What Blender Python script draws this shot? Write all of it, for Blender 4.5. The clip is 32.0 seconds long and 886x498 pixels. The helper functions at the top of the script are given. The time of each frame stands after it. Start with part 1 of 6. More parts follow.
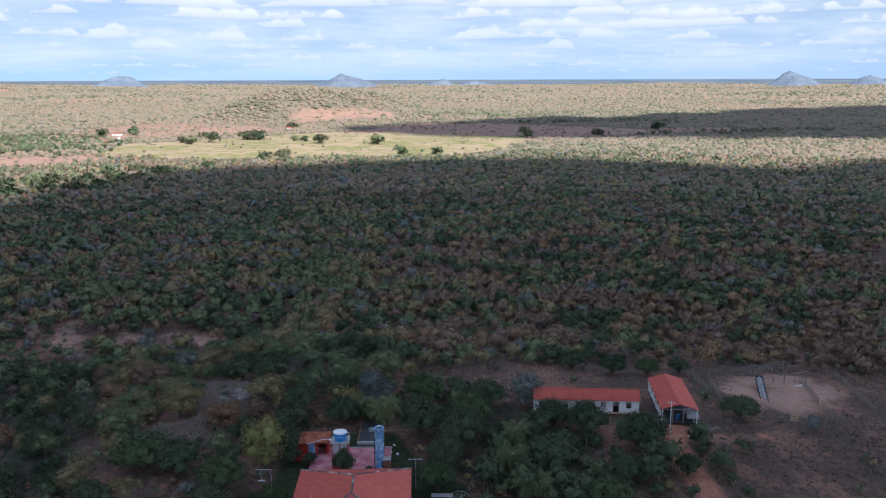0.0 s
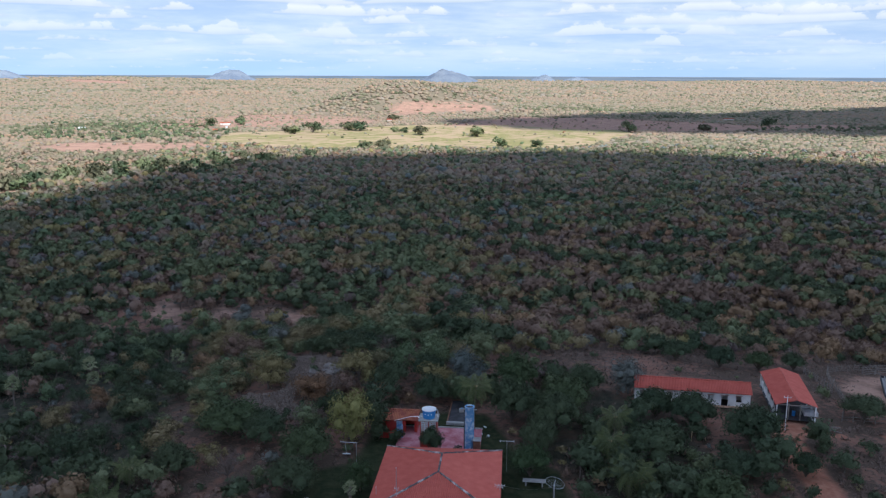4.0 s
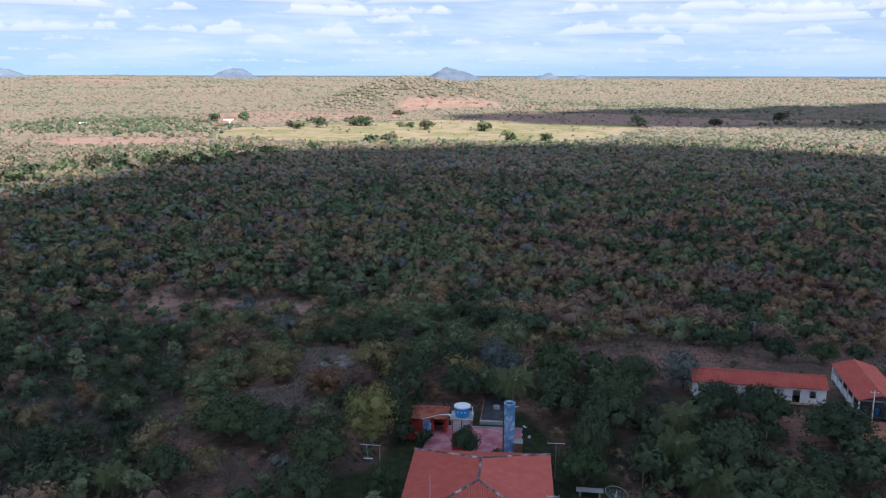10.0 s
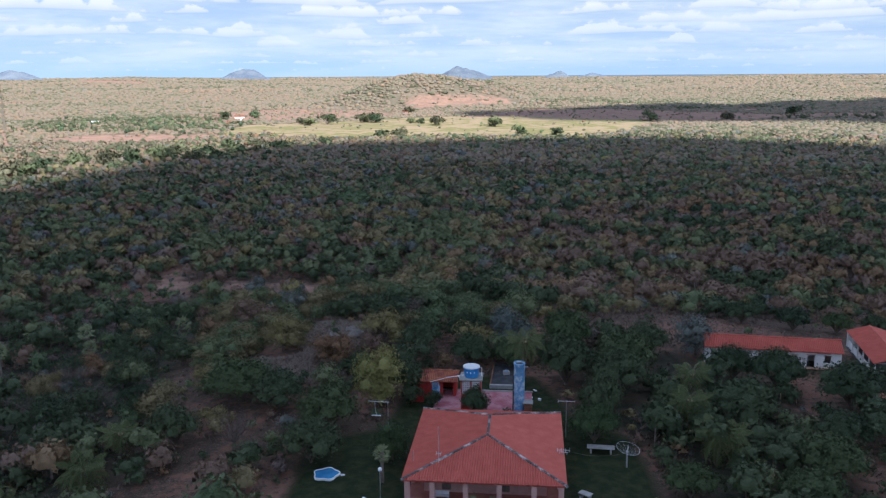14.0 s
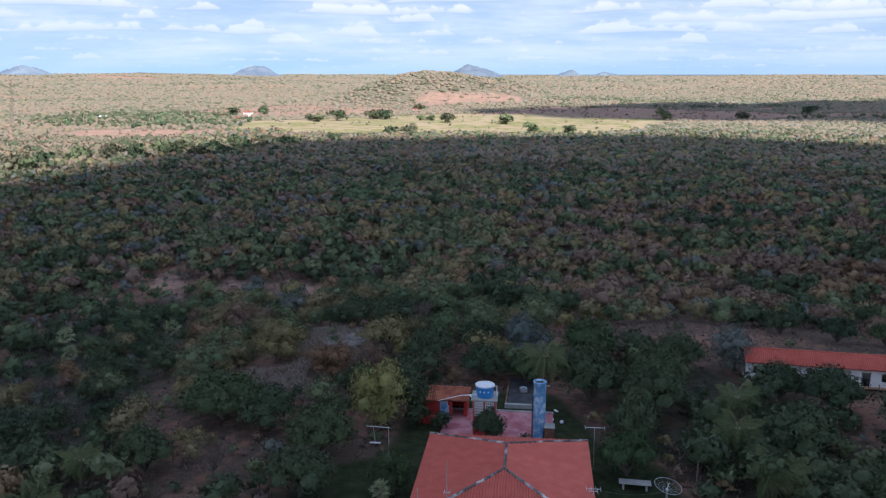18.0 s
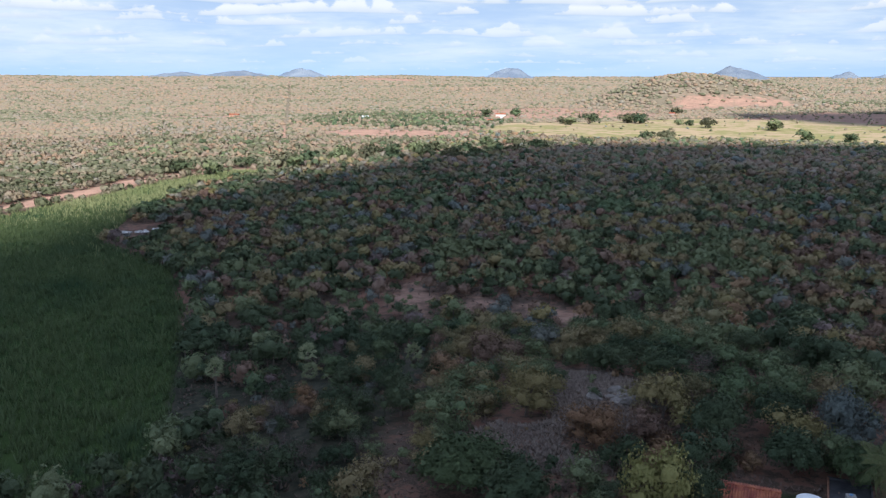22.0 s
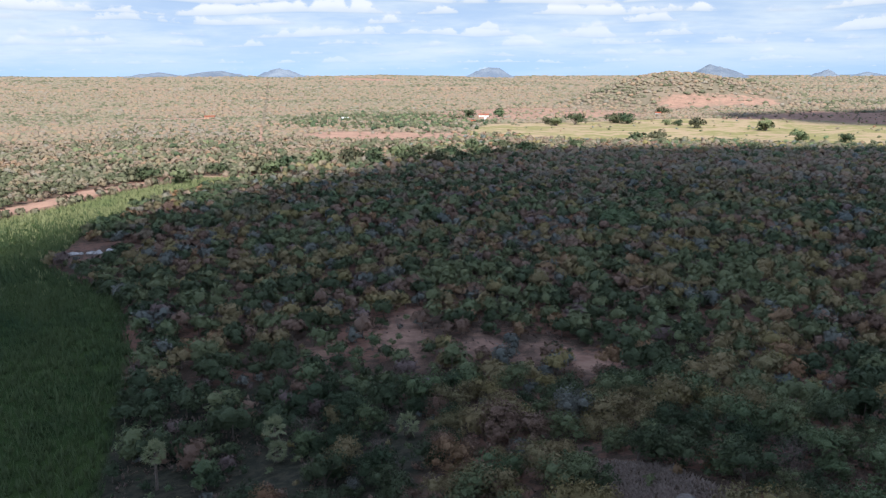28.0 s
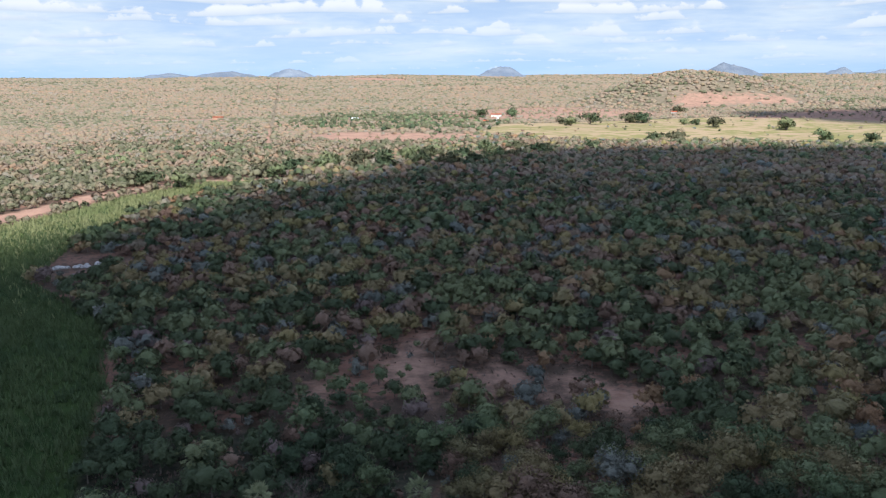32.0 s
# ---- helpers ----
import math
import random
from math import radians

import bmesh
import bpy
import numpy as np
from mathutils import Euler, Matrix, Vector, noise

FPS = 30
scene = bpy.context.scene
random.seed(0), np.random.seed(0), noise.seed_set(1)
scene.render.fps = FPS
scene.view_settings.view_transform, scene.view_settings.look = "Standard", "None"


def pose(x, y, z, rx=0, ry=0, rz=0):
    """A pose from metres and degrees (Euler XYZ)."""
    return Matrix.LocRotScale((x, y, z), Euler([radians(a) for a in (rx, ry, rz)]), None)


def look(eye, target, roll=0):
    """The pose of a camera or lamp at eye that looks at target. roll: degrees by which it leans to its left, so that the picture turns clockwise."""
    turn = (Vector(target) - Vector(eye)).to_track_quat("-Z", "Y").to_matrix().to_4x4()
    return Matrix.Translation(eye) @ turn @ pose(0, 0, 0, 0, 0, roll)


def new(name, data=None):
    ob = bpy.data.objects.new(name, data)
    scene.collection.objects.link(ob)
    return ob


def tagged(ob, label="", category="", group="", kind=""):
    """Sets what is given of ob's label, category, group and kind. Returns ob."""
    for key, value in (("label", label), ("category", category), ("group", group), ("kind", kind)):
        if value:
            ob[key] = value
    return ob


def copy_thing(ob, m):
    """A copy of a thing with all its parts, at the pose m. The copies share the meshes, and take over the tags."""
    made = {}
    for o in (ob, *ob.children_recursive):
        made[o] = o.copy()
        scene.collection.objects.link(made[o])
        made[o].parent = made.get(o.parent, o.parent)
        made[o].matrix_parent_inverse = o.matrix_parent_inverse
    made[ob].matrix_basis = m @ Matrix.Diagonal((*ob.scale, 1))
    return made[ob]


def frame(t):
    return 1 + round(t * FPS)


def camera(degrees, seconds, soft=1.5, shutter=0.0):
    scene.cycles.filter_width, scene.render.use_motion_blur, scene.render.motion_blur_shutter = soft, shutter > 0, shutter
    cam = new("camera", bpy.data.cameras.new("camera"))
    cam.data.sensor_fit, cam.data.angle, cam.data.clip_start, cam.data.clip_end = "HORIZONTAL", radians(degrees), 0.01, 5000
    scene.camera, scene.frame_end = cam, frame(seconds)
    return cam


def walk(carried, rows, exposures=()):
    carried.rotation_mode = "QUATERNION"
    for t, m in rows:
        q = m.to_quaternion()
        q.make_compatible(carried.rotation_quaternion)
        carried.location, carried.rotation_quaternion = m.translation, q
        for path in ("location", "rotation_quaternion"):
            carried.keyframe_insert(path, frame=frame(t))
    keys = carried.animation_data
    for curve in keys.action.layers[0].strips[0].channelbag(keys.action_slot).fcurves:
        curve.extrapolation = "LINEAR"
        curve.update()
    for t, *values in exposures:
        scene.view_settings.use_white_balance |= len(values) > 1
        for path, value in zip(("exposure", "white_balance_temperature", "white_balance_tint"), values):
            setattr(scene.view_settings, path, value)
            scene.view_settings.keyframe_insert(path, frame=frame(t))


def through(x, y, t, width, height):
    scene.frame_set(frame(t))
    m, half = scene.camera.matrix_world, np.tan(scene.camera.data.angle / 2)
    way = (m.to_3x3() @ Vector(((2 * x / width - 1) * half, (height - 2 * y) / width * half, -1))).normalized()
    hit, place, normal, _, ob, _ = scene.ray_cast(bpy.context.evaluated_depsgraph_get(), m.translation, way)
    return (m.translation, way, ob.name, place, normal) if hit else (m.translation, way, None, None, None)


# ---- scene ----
# Eye in metres, then heading to the left, pitch and roll in degrees.
def aim(x, y, z, yaw, pitch, roll):
    return pose(x, y, z, 90 + pitch, 0, yaw) @ pose(0, 0, 0, 0, 0, roll)


PATH = [
    (0.0, 0.00, -111.44, 61.83, -6.69, -11.34, -0.17), (0.5, -0.01, -111.60, 61.22, -5.31, -11.34, -0.19), (1.0, 0.03, -111.66, 60.54, -4.23, -11.34, -0.18),
    (1.5, 0.05, -111.57, 59.83, -3.59, -11.43, -0.15), (2.0, 0.07, -111.10, 59.12, -3.57, -11.48, -0.10), (2.5, 0.11, -110.28, 58.41, -3.61, -11.50, -0.02),
    (3.0, 0.23, -109.04, 57.79, -3.10, -11.53, 0.06), (3.5, 0.32, -107.51, 57.23, -1.62, -11.57, 0.13), (4.0, 0.30, -105.52, 56.64, -0.07, -11.58, 0.21),
    (4.5, 0.06, -103.29, 56.08, 1.41, -11.60, 0.31), (5.0, -0.40, -100.87, 55.52, 2.45, -11.54, 0.37), (5.5, -0.92, -98.41, 54.97, 2.00, -11.49, 0.43),
    (6.0, -1.41, -96.04, 54.43, 0.40, -11.44, 0.49), (6.5, -1.88, -93.85, 53.92, -0.56, -11.39, 0.52), (7.0, -2.37, -91.80, 53.30, -0.41, -11.34, 0.51),
    (7.5, -2.82, -90.02, 52.53, -0.34, -11.37, 0.52), (8.0, -3.10, -89.13, 51.96, -0.20, -11.45, 0.45), (8.5, -3.32, -88.46, 51.24, -0.08, -11.46, 0.36),
    (9.0, -3.54, -88.21, 50.52, 0.00, -11.54, 0.22), (9.5, -3.70, -88.08, 49.80, 0.09, -11.59, 0.11), (10.0, -3.87, -88.31, 49.18, 0.17, -11.60, 0.10),
    (10.5, -3.90, -88.49, 48.54, 0.27, -11.60, 0.11), (11.0, -3.81, -88.44, 47.80, 0.38, -11.61, 0.01), (11.5, -3.73, -88.42, 47.08, 0.49, -11.59, -0.05),
    (12.0, -3.63, -88.40, 46.41, 0.59, -11.59, -0.18), (12.5, -3.55, -88.42, 45.76, 0.71, -11.59, -0.28), (13.0, -3.51, -88.42, 45.10, 0.78, -11.58, -0.33),
    (13.5, -3.46, -88.40, 44.41, 0.91, -11.57, -0.38), (14.0, -3.43, -88.32, 43.69, 0.97, -11.58, -0.39), (14.5, -3.33, -88.24, 43.03, 1.03, -11.68, -0.39),
    (16.5, -3.19, -82.98, 41.52, 1.26, -11.75, -0.13), (17.0, -3.34, -80.59, 41.53, 1.37, -11.74, -0.09), (17.5, -3.56, -77.83, 41.43, 1.49, -11.72, -0.06),
    (18.0, -3.85, -74.98, 41.32, 1.60, -11.68, 0.00), (18.5, -4.19, -72.60, 41.41, 3.90, -11.67, 0.02), (19.0, -4.61, -70.26, 41.46, 9.26, -11.70, 0.03),
    (19.5, -5.17, -67.87, 41.49, 13.45, -11.73, 0.01), (20.0, -5.89, -65.47, 41.56, 15.66, -11.70, -0.01), (20.5, -6.81, -62.97, 41.57, 17.31, -11.66, -0.02),
    (21.0, -7.91, -60.38, 41.59, 17.80, -11.62, -0.01), (21.5, -9.16, -57.67, 41.51, 18.05, -11.56, -0.01), (22.0, -10.49, -55.10, 41.50, 18.16, -11.54, 0.00),
    (22.5, -11.74, -52.68, 41.51, 18.29, -11.52, -0.00), (23.0, -12.97, -50.34, 41.55, 18.38, -11.51, -0.03), (23.5, -14.16, -47.98, 41.63, 17.68, -11.49, -0.05),
    (24.0, -15.28, -45.55, 41.64, 16.84, -11.43, -0.09), (24.5, -16.36, -43.28, 41.66, 16.79, -11.49, -0.09), (25.0, -17.43, -40.81, 41.57, 16.80, -11.50, -0.10),
    (25.5, -18.48, -38.33, 41.44, 16.80, -11.49, -0.13), (27.5, -21.71, -29.09, 41.77, 16.80, -11.54, -0.22), (28.0, -22.66, -26.63, 41.81, 16.86, -11.57, -0.24),
    (28.5, -23.58, -24.16, 41.79, 16.96, -11.59, -0.29), (29.0, -24.49, -21.80, 41.82, 17.02, -11.59, -0.31), (29.5, -25.26, -19.52, 41.86, 17.12, -11.62, -0.32),
    (30.0, -26.09, -17.22, 41.89, 17.21, -11.64, -0.31), (30.5, -26.99, -14.68, 41.83, 17.28, -11.63, -0.34), (31.0, -27.84, -12.02, 41.68, 17.40, -11.60, -0.41),
    (31.5, -28.55, -9.58, 41.64, 17.51, -11.63, -0.47), (32.0, -29.21, -7.26, 41.54, 17.64, -11.60, -0.50),
]

cam = camera(55.16, 32.0, soft=1.25)
walk(cam, [(row[0], aim(*row[1:])) for row in PATH], [(0.0, 0.5, 6150, 10), (18.0, 0.5, 6150, 10), (24.0, 0.5, 6370, 10), (32.0, 0.5, 6370, 10)])

# ---- sky, sun and the clouds overhead ----
TO_SUN = Vector((0.30, -0.62, 0.80)).normalized()
SUN_EL = math.asin(TO_SUN.z)
SUN_AZ = math.atan2(TO_SUN.x, TO_SUN.y)
scene.view_settings.exposure = 0.5


def nodes_of(block):
    block.use_nodes = True
    block.node_tree.nodes.clear()
    return block.node_tree.nodes, block.node_tree.links


class Graph:
    """Small wrapper that adds nodes and wires them."""

    def __init__(self, block):
        self.n, self.l = nodes_of(block)

    def add(self, kind, **sets):
        node = self.n.new(kind)
        for key, value in sets.items():
            setattr(node, key, value)
        return node

    def wire(self, a, b):
        self.l.new(a, b)

    def put(self, node, name, value):
        if isinstance(value, bpy.types.NodeSocket):
            self.l.new(value, node.inputs[name])
        else:
            node.inputs[name].default_value = value

    def noise(self, vector, scale, detail=4.0, rough=0.55, distortion=0.0):
        node = self.add("ShaderNodeTexNoise")
        if vector is not None:
            self.wire(vector, node.inputs["Vector"])
        self.put(node, "Scale", scale), self.put(node, "Detail", detail)
        self.put(node, "Roughness", rough), self.put(node, "Distortion", distortion)
        return node.outputs["Fac"]

    def math(self, op, a, b=0.0, c=0.0, clamp=False):
        node = self.add("ShaderNodeMath", operation=op, use_clamp=clamp)
        for i, v in enumerate((a, b, c)):
            self.put(node, i, v)
        return node.outputs[0]

    def ramp(self, fac, lo, hi, a=0.0, b=1.0):
        node = self.add("ShaderNodeMapRange", interpolation_type="SMOOTHSTEP")
        for i, v in enumerate((fac, lo, hi, a, b)):
            self.put(node, i, v)
        return node.outputs[0]

    def mix(self, fac, a, b):
        node = self.add("ShaderNodeMix", data_type="RGBA")
        for sock, v in ((node.inputs[0], fac), (node.inputs[6], a), (node.inputs[7], b)):
            if isinstance(v, bpy.types.NodeSocket):
                self.l.new(v, sock)
            else:
                sock.default_value = v if not isinstance(v, tuple) or len(v) == 4 else (*v, 1)
        return node.outputs[2]


def make_world():
    world = bpy.data.worlds.new("sky")
    scene.world = world
    g = Graph(world)
    sky = g.add("ShaderNodeTexSky", sky_type="NISHITA", sun_disc=False, sun_elevation=SUN_EL, sun_rotation=SUN_AZ)
    sky.air_density, sky.dust_density, sky.ozone_density, sky.altitude = 1.0, 0.0, 1.6, 800
    coord = g.add("ShaderNodeTexCoord").outputs["Generated"]
    sep = g.add("ShaderNodeSeparateXYZ")
    g.wire(coord, sep.inputs[0])
    z = sep.outputs[2]
    # the clear sky over the haze of the skyline
    clear = g.add("ShaderNodeCombineXYZ")
    g.wire(sep.outputs[0], clear.inputs[0])
    g.wire(sep.outputs[1], clear.inputs[1])
    g.wire(g.math("ADD", g.math("MAXIMUM", z, 0.0), 0.22), clear.inputs[2])
    g.wire(clear.outputs[0], sky.inputs["Vector"])

    def cover():
        """How much cloud stands at a height above the skyline: puffs on a level sheet, flatter and smaller far off."""
        depth = g.math("ADD", g.math("MAXIMUM", z, 0.0), 0.30)
        comb = g.add("ShaderNodeCombineXYZ")
        g.wire(g.math("DIVIDE", sep.outputs[0], depth), comb.inputs[0])
        g.wire(g.math("DIVIDE", sep.outputs[1], depth), comb.inputs[1])
        at = comb.outputs[0]
        puffs = g.math("ADD", g.math("MULTIPLY", g.noise(at, 6.0, 8.0, 0.55), 0.70), g.math("MULTIPLY", g.noise(at, 15.0, 4.0, 0.55), 0.30))
        more = g.ramp(z, 0.005, 0.085, -0.11, 0.05)
        return g.math("ADD", g.math("ADD", puffs, more), g.math("MULTIPLY", g.math("SUBTRACT", g.noise(at, 1.4, 2.0), 0.5), 0.22))

    here = cover()
    body = g.math("MULTIPLY", g.ramp(here, 0.49, 0.63), g.ramp(z, 0.10, 0.16))
    band = g.add("ShaderNodeVectorMath", operation="MULTIPLY")
    g.wire(coord, band.inputs[0])
    band.inputs[1].default_value = (1, 1, 7)
    veil = g.ramp(g.noise(band.outputs[0], 5.0, 6.0, 0.62), 0.34, 0.66, 0.34, 0.80)
    tint = g.add("ShaderNodeBackground")
    g.wire(sky.outputs[0], tint.inputs[0])
    tint.inputs[1].default_value = SKY
    white = g.add("ShaderNodeBackground")
    overhead = g.ramp(z, 0.12, 0.45, 1.0, 0.84)
    g.wire(g.math("MULTIPLY", overhead, CLOUD), white.inputs[1])
    around = g.math("ARCTAN2", sep.outputs[0], sep.outputs[1])

    def spot(*values):
        comb = g.add("ShaderNodeCombineXYZ")
        for i, v in enumerate(values):
            g.put(comb, i, v)
        return comb.outputs[0]

    # rows of flat-based cumulus one behind the other, smaller towards the skyline
    shade = g.mix(g.ramp(z, 0.12, 0.40), (0.82, 0.92, 1.0), (0.72, 0.86, 1.17))
    cloudy = g.math("MULTIPLY", g.math("MAXIMUM", body, veil), g.ramp(z, 0.0, 0.03, 0.45, 1.0))
    for k, (low, tall, share) in enumerate(((0.007, 0.0030, 0.47), (0.014, 0.0045, 0.45), (0.023, 0.0075, 0.46), (0.033, 0.0090, 0.43), (0.043, 0.0110, 0.42), (0.055, 0.0130, 0.41), (0.067, 0.0150, 0.38), (0.080, 0.019, 0.34), (0.100, 0.024, 0.34))):
        wide = 1.0 / (tall * 6.5)
        foot = g.math("MULTIPLY_ADD", g.math("SUBTRACT", g.noise(spot(g.math("MULTIPLY", around, wide * 0.5), k * 3.7, 1.0), 1.0, 1.0), 0.5), tall * 1.5, low)
        puff = g.noise(spot(g.math("MULTIPLY", around, wide), k * 7.3, 4.0), 1.0, 3.0, 0.5)
        fine = g.noise(spot(g.math("MULTIPLY", around, wide * 3.2), g.math("MULTIPLY", z, 0.75 / tall), k * 5.1), 1.0, 4.0, 0.6)
        swell = g.math("ADD", g.math("MULTIPLY", g.math("SUBTRACT", puff, share), 6.0), g.math("MULTIPLY", g.math("SUBTRACT", fine, 0.5), 2.2))
        rise = g.math("DIVIDE", g.math("SUBTRACT", z, foot), tall)
        mask = g.math("MULTIPLY", g.ramp(rise, -0.10, 0.16), g.ramp(g.math("SUBTRACT", swell, rise), -0.10, 0.42))
        mask = g.math("MULTIPLY", mask, 0.48 + 0.06 * k)
        tone = g.mix(g.ramp(g.math("ADD", rise, g.math("MULTIPLY", fine, 0.5)), 0.05, 1.0), (0.67, 0.76, 0.87), (1.05, 1.06, 1.07))
        shade = g.mix(mask, shade, tone)
        cloudy = g.math("MAXIMUM", cloudy, mask)
    g.wire(shade, white.inputs[0])
    blend = g.add("ShaderNodeMixShader")
    g.wire(cloudy, blend.inputs[0])
    g.wire(tint.outputs[0], blend.inputs[1])
    g.wire(white.outputs[0], blend.inputs[2])
    # the hazy land beyond the plain, below the true horizon
    land = g.add("ShaderNodeBackground")
    g.put(land, 0, g.mix(g.ramp(g.noise(spot(g.math("MULTIPLY", around, 14.0), g.math("MULTIPLY", z, 900.0), 0.0), 1.0, 3.0), 0.35, 0.65), (0.20, 0.27, 0.37, 1), (0.32, 0.38, 0.46, 1)))
    land.inputs[1].default_value = 0.75
    last = g.add("ShaderNodeMixShader")
    g.wire(g.ramp(z, -0.0014, -0.0006), last.inputs[0])
    g.wire(land.outputs[0], last.inputs[1])
    g.wire(blend.outputs[0], last.inputs[2])
    out = g.add("ShaderNodeOutputWorld")
    g.wire(last.outputs[0], out.inputs[0])


SKY, CLOUD = 0.13, 0.72
make_world()
sun = new("sun", bpy.data.lights.new("sun", "SUN"))
sun.data.energy, sun.data.angle, sun.data.color = 5.0, radians(1.1), (1.0, 0.96, 0.90)
sun.matrix_world = look(TO_SUN * 50, (0, 0, 0))

# ---- materials ----


def principled(g, color, rough=0.8, bump=None, strength=0.3, distance=0.05, spec=0.3):
    node = g.add("ShaderNodeBsdfPrincipled")
    g.put(node, "Base Color", color if isinstance(color, bpy.types.NodeSocket) else (*color[:3], 1))
    g.put(node, "Roughness", rough)
    g.put(node, "Specular IOR Level", spec)
    if bump is not None:
        b = g.add("ShaderNodeBump")
        b.inputs["Strength"].default_value, b.inputs["Distance"].default_value = strength, distance
        g.wire(bump, b.inputs["Height"])
        g.wire(b.outputs[0], node.inputs["Normal"])
    out = g.add("ShaderNodeOutputMaterial")
    g.wire(node.outputs[0], out.inputs[0])
    return node


def place(g):
    return g.add("ShaderNodeNewGeometry").outputs["Position"]


def local(g):
    return g.add("ShaderNodeTexCoord").outputs["Object"]


def mute(c, by=0.26):
    """A greyer version of a leaf colour."""
    grey = 0.3 * c[0] + 0.6 * c[1] + 0.1 * c[2]
    return tuple(v * (1 - by) + grey * by * k for v, k in zip(c, (1.06, 1.0, 1.12)))


def foliage(name, a, b, c, rough=0.75, through=0.18, lace=True, depth=1.0, greying=0.18, cast=(1.0, 1.0, 1.0)):
    """Leaves: three tints, mixed by clump and by stand, with some light coming through."""
    a, b, c = (tuple(v * depth * w for v, w in zip(mute(k, greying), cast)) for k in (a, b, c))
    m = bpy.data.materials.new(name)
    g = Graph(m)
    island = g.add("ShaderNodeNewGeometry").outputs["Random Per Island"]
    each = g.add("ShaderNodeObjectInfo").outputs["Random"]
    stand = g.noise(place(g), 0.045, 3.0)
    share = g.add("ShaderNodeAttribute", attribute_name="tone").outputs["Fac"]
    inner = g.math("GREATER_THAN", share, 1.5)
    share = g.math("SUBTRACT", share, g.math("MULTIPLY", inner, 2.0))
    leafy = g.noise(place(g), 2.6, 4.0, 0.7)
    mixed = g.math("ADD", g.math("MULTIPLY", share, 0.55), g.math("MULTIPLY", island, 0.20))
    tone = g.mix(g.math("ADD", mixed, g.ramp(leafy, 0.36, 0.64, -0.15, 0.40), clamp=True), a, b)
    tone = g.mix(g.ramp(g.math("ADD", stand, g.math("MULTIPLY", each, 0.25)), 0.42, 0.78), tone, c)
    node = principled(g, tone, rough, leafy, 0.9, 0.35, spec=0.2)
    leaf = g.add("ShaderNodeBsdfTranslucent")
    g.wire(tone, leaf.inputs[0])
    blend = g.add("ShaderNodeMixShader")
    blend.inputs[0].default_value = through
    g.wire(node.outputs[0], blend.inputs[1])
    g.wire(leaf.outputs[0], blend.inputs[2])
    last = blend
    if lace:
        # gaps between the leaves of a spray
        gaps = g.ramp(g.math("MULTIPLY_ADD", inner, 0.16, g.noise(place(g), 4.2, 3.0, 0.7)), 0.45, 0.47)
        last, clear = g.add("ShaderNodeMixShader"), g.add("ShaderNodeBsdfTransparent")
        g.wire(gaps, last.inputs[0])
        g.wire(clear.outputs[0], last.inputs[1])
        g.wire(blend.outputs[0], last.inputs[2])
    g.wire(last.outputs[0], [n for n in g.n if n.bl_idname == "ShaderNodeOutputMaterial"][0].inputs[0])
    return m


def plain(name, a, b, scale=3.0, rough=0.8, bump=0.3, distance=0.02, detail=5.0, spec=0.3, where=local, lo=0.35, hi=0.68, metal=0.0):
    """A surface of two tints mixed by coarse and fine noise, with relief."""
    m = bpy.data.materials.new(name)
    g = Graph(m)
    p = where(g)
    coarse, fine = g.noise(p, scale, detail), g.noise(p, scale * 9, 4.0, 0.65)
    tone = g.mix(g.ramp(g.math("ADD", g.math("MULTIPLY", coarse, 0.7), g.math("MULTIPLY", fine, 0.3)), lo, hi), a, b)
    each = g.add("ShaderNodeObjectInfo").outputs["Random"]
    hsv = g.add("ShaderNodeHueSaturation")
    g.wire(g.math("MULTIPLY_ADD", each, 0.24, 0.88), hsv.inputs["Value"])
    g.wire(tone, hsv.inputs["Color"])
    node = principled(g, hsv.outputs[0], rough, fine, bump, distance, spec)
    node.inputs["Metallic"].default_value = metal
    return m


LEAF = [
    foliage("leaf_dark_green", (0.028, 0.053, 0.027), (0.062, 0.104, 0.048), (0.075, 0.106, 0.048), depth=1.25, greying=0.08, cast=(1.07, 1.0, 1.05)),
    foliage("leaf_mid_green", (0.066, 0.114, 0.054), (0.126, 0.188, 0.078), (0.152, 0.188, 0.083), depth=1.25, greying=0.08, cast=(1.07, 1.0, 1.05)),
    foliage("leaf_olive", (0.142, 0.139, 0.062), (0.227, 0.212, 0.092), (0.243, 0.206, 0.095), depth=1.25, greying=0.08, cast=(1.07, 1.0, 1.05)),
    foliage("leaf_yellow_green", (0.166, 0.163, 0.054), (0.276, 0.248, 0.084), (0.242, 0.210, 0.084), depth=1.25, greying=0.08, cast=(1.07, 1.0, 1.05)),
    foliage("leaf_grey_green", (0.091, 0.123, 0.104), (0.149, 0.187, 0.159), (0.159, 0.180, 0.142), depth=1.25, greying=0.08, cast=(1.07, 1.0, 1.05)),
    foliage("leaf_brown", (0.140, 0.092, 0.064), (0.218, 0.144, 0.094), (0.218, 0.154, 0.103), depth=1.25, greying=0.08, cast=(1.07, 1.0, 1.05)),
    foliage("leaf_rust", (0.181, 0.107, 0.055), (0.283, 0.176, 0.082), (0.260, 0.181, 0.091), depth=1.25, greying=0.08, cast=(1.07, 1.0, 1.05)),
    foliage("bare_twigs", (0.117, 0.089, 0.077), (0.185, 0.143, 0.122), (0.167, 0.130, 0.108), through=0.05, depth=1.25, greying=0.08, cast=(1.07, 1.0, 1.05)),
]
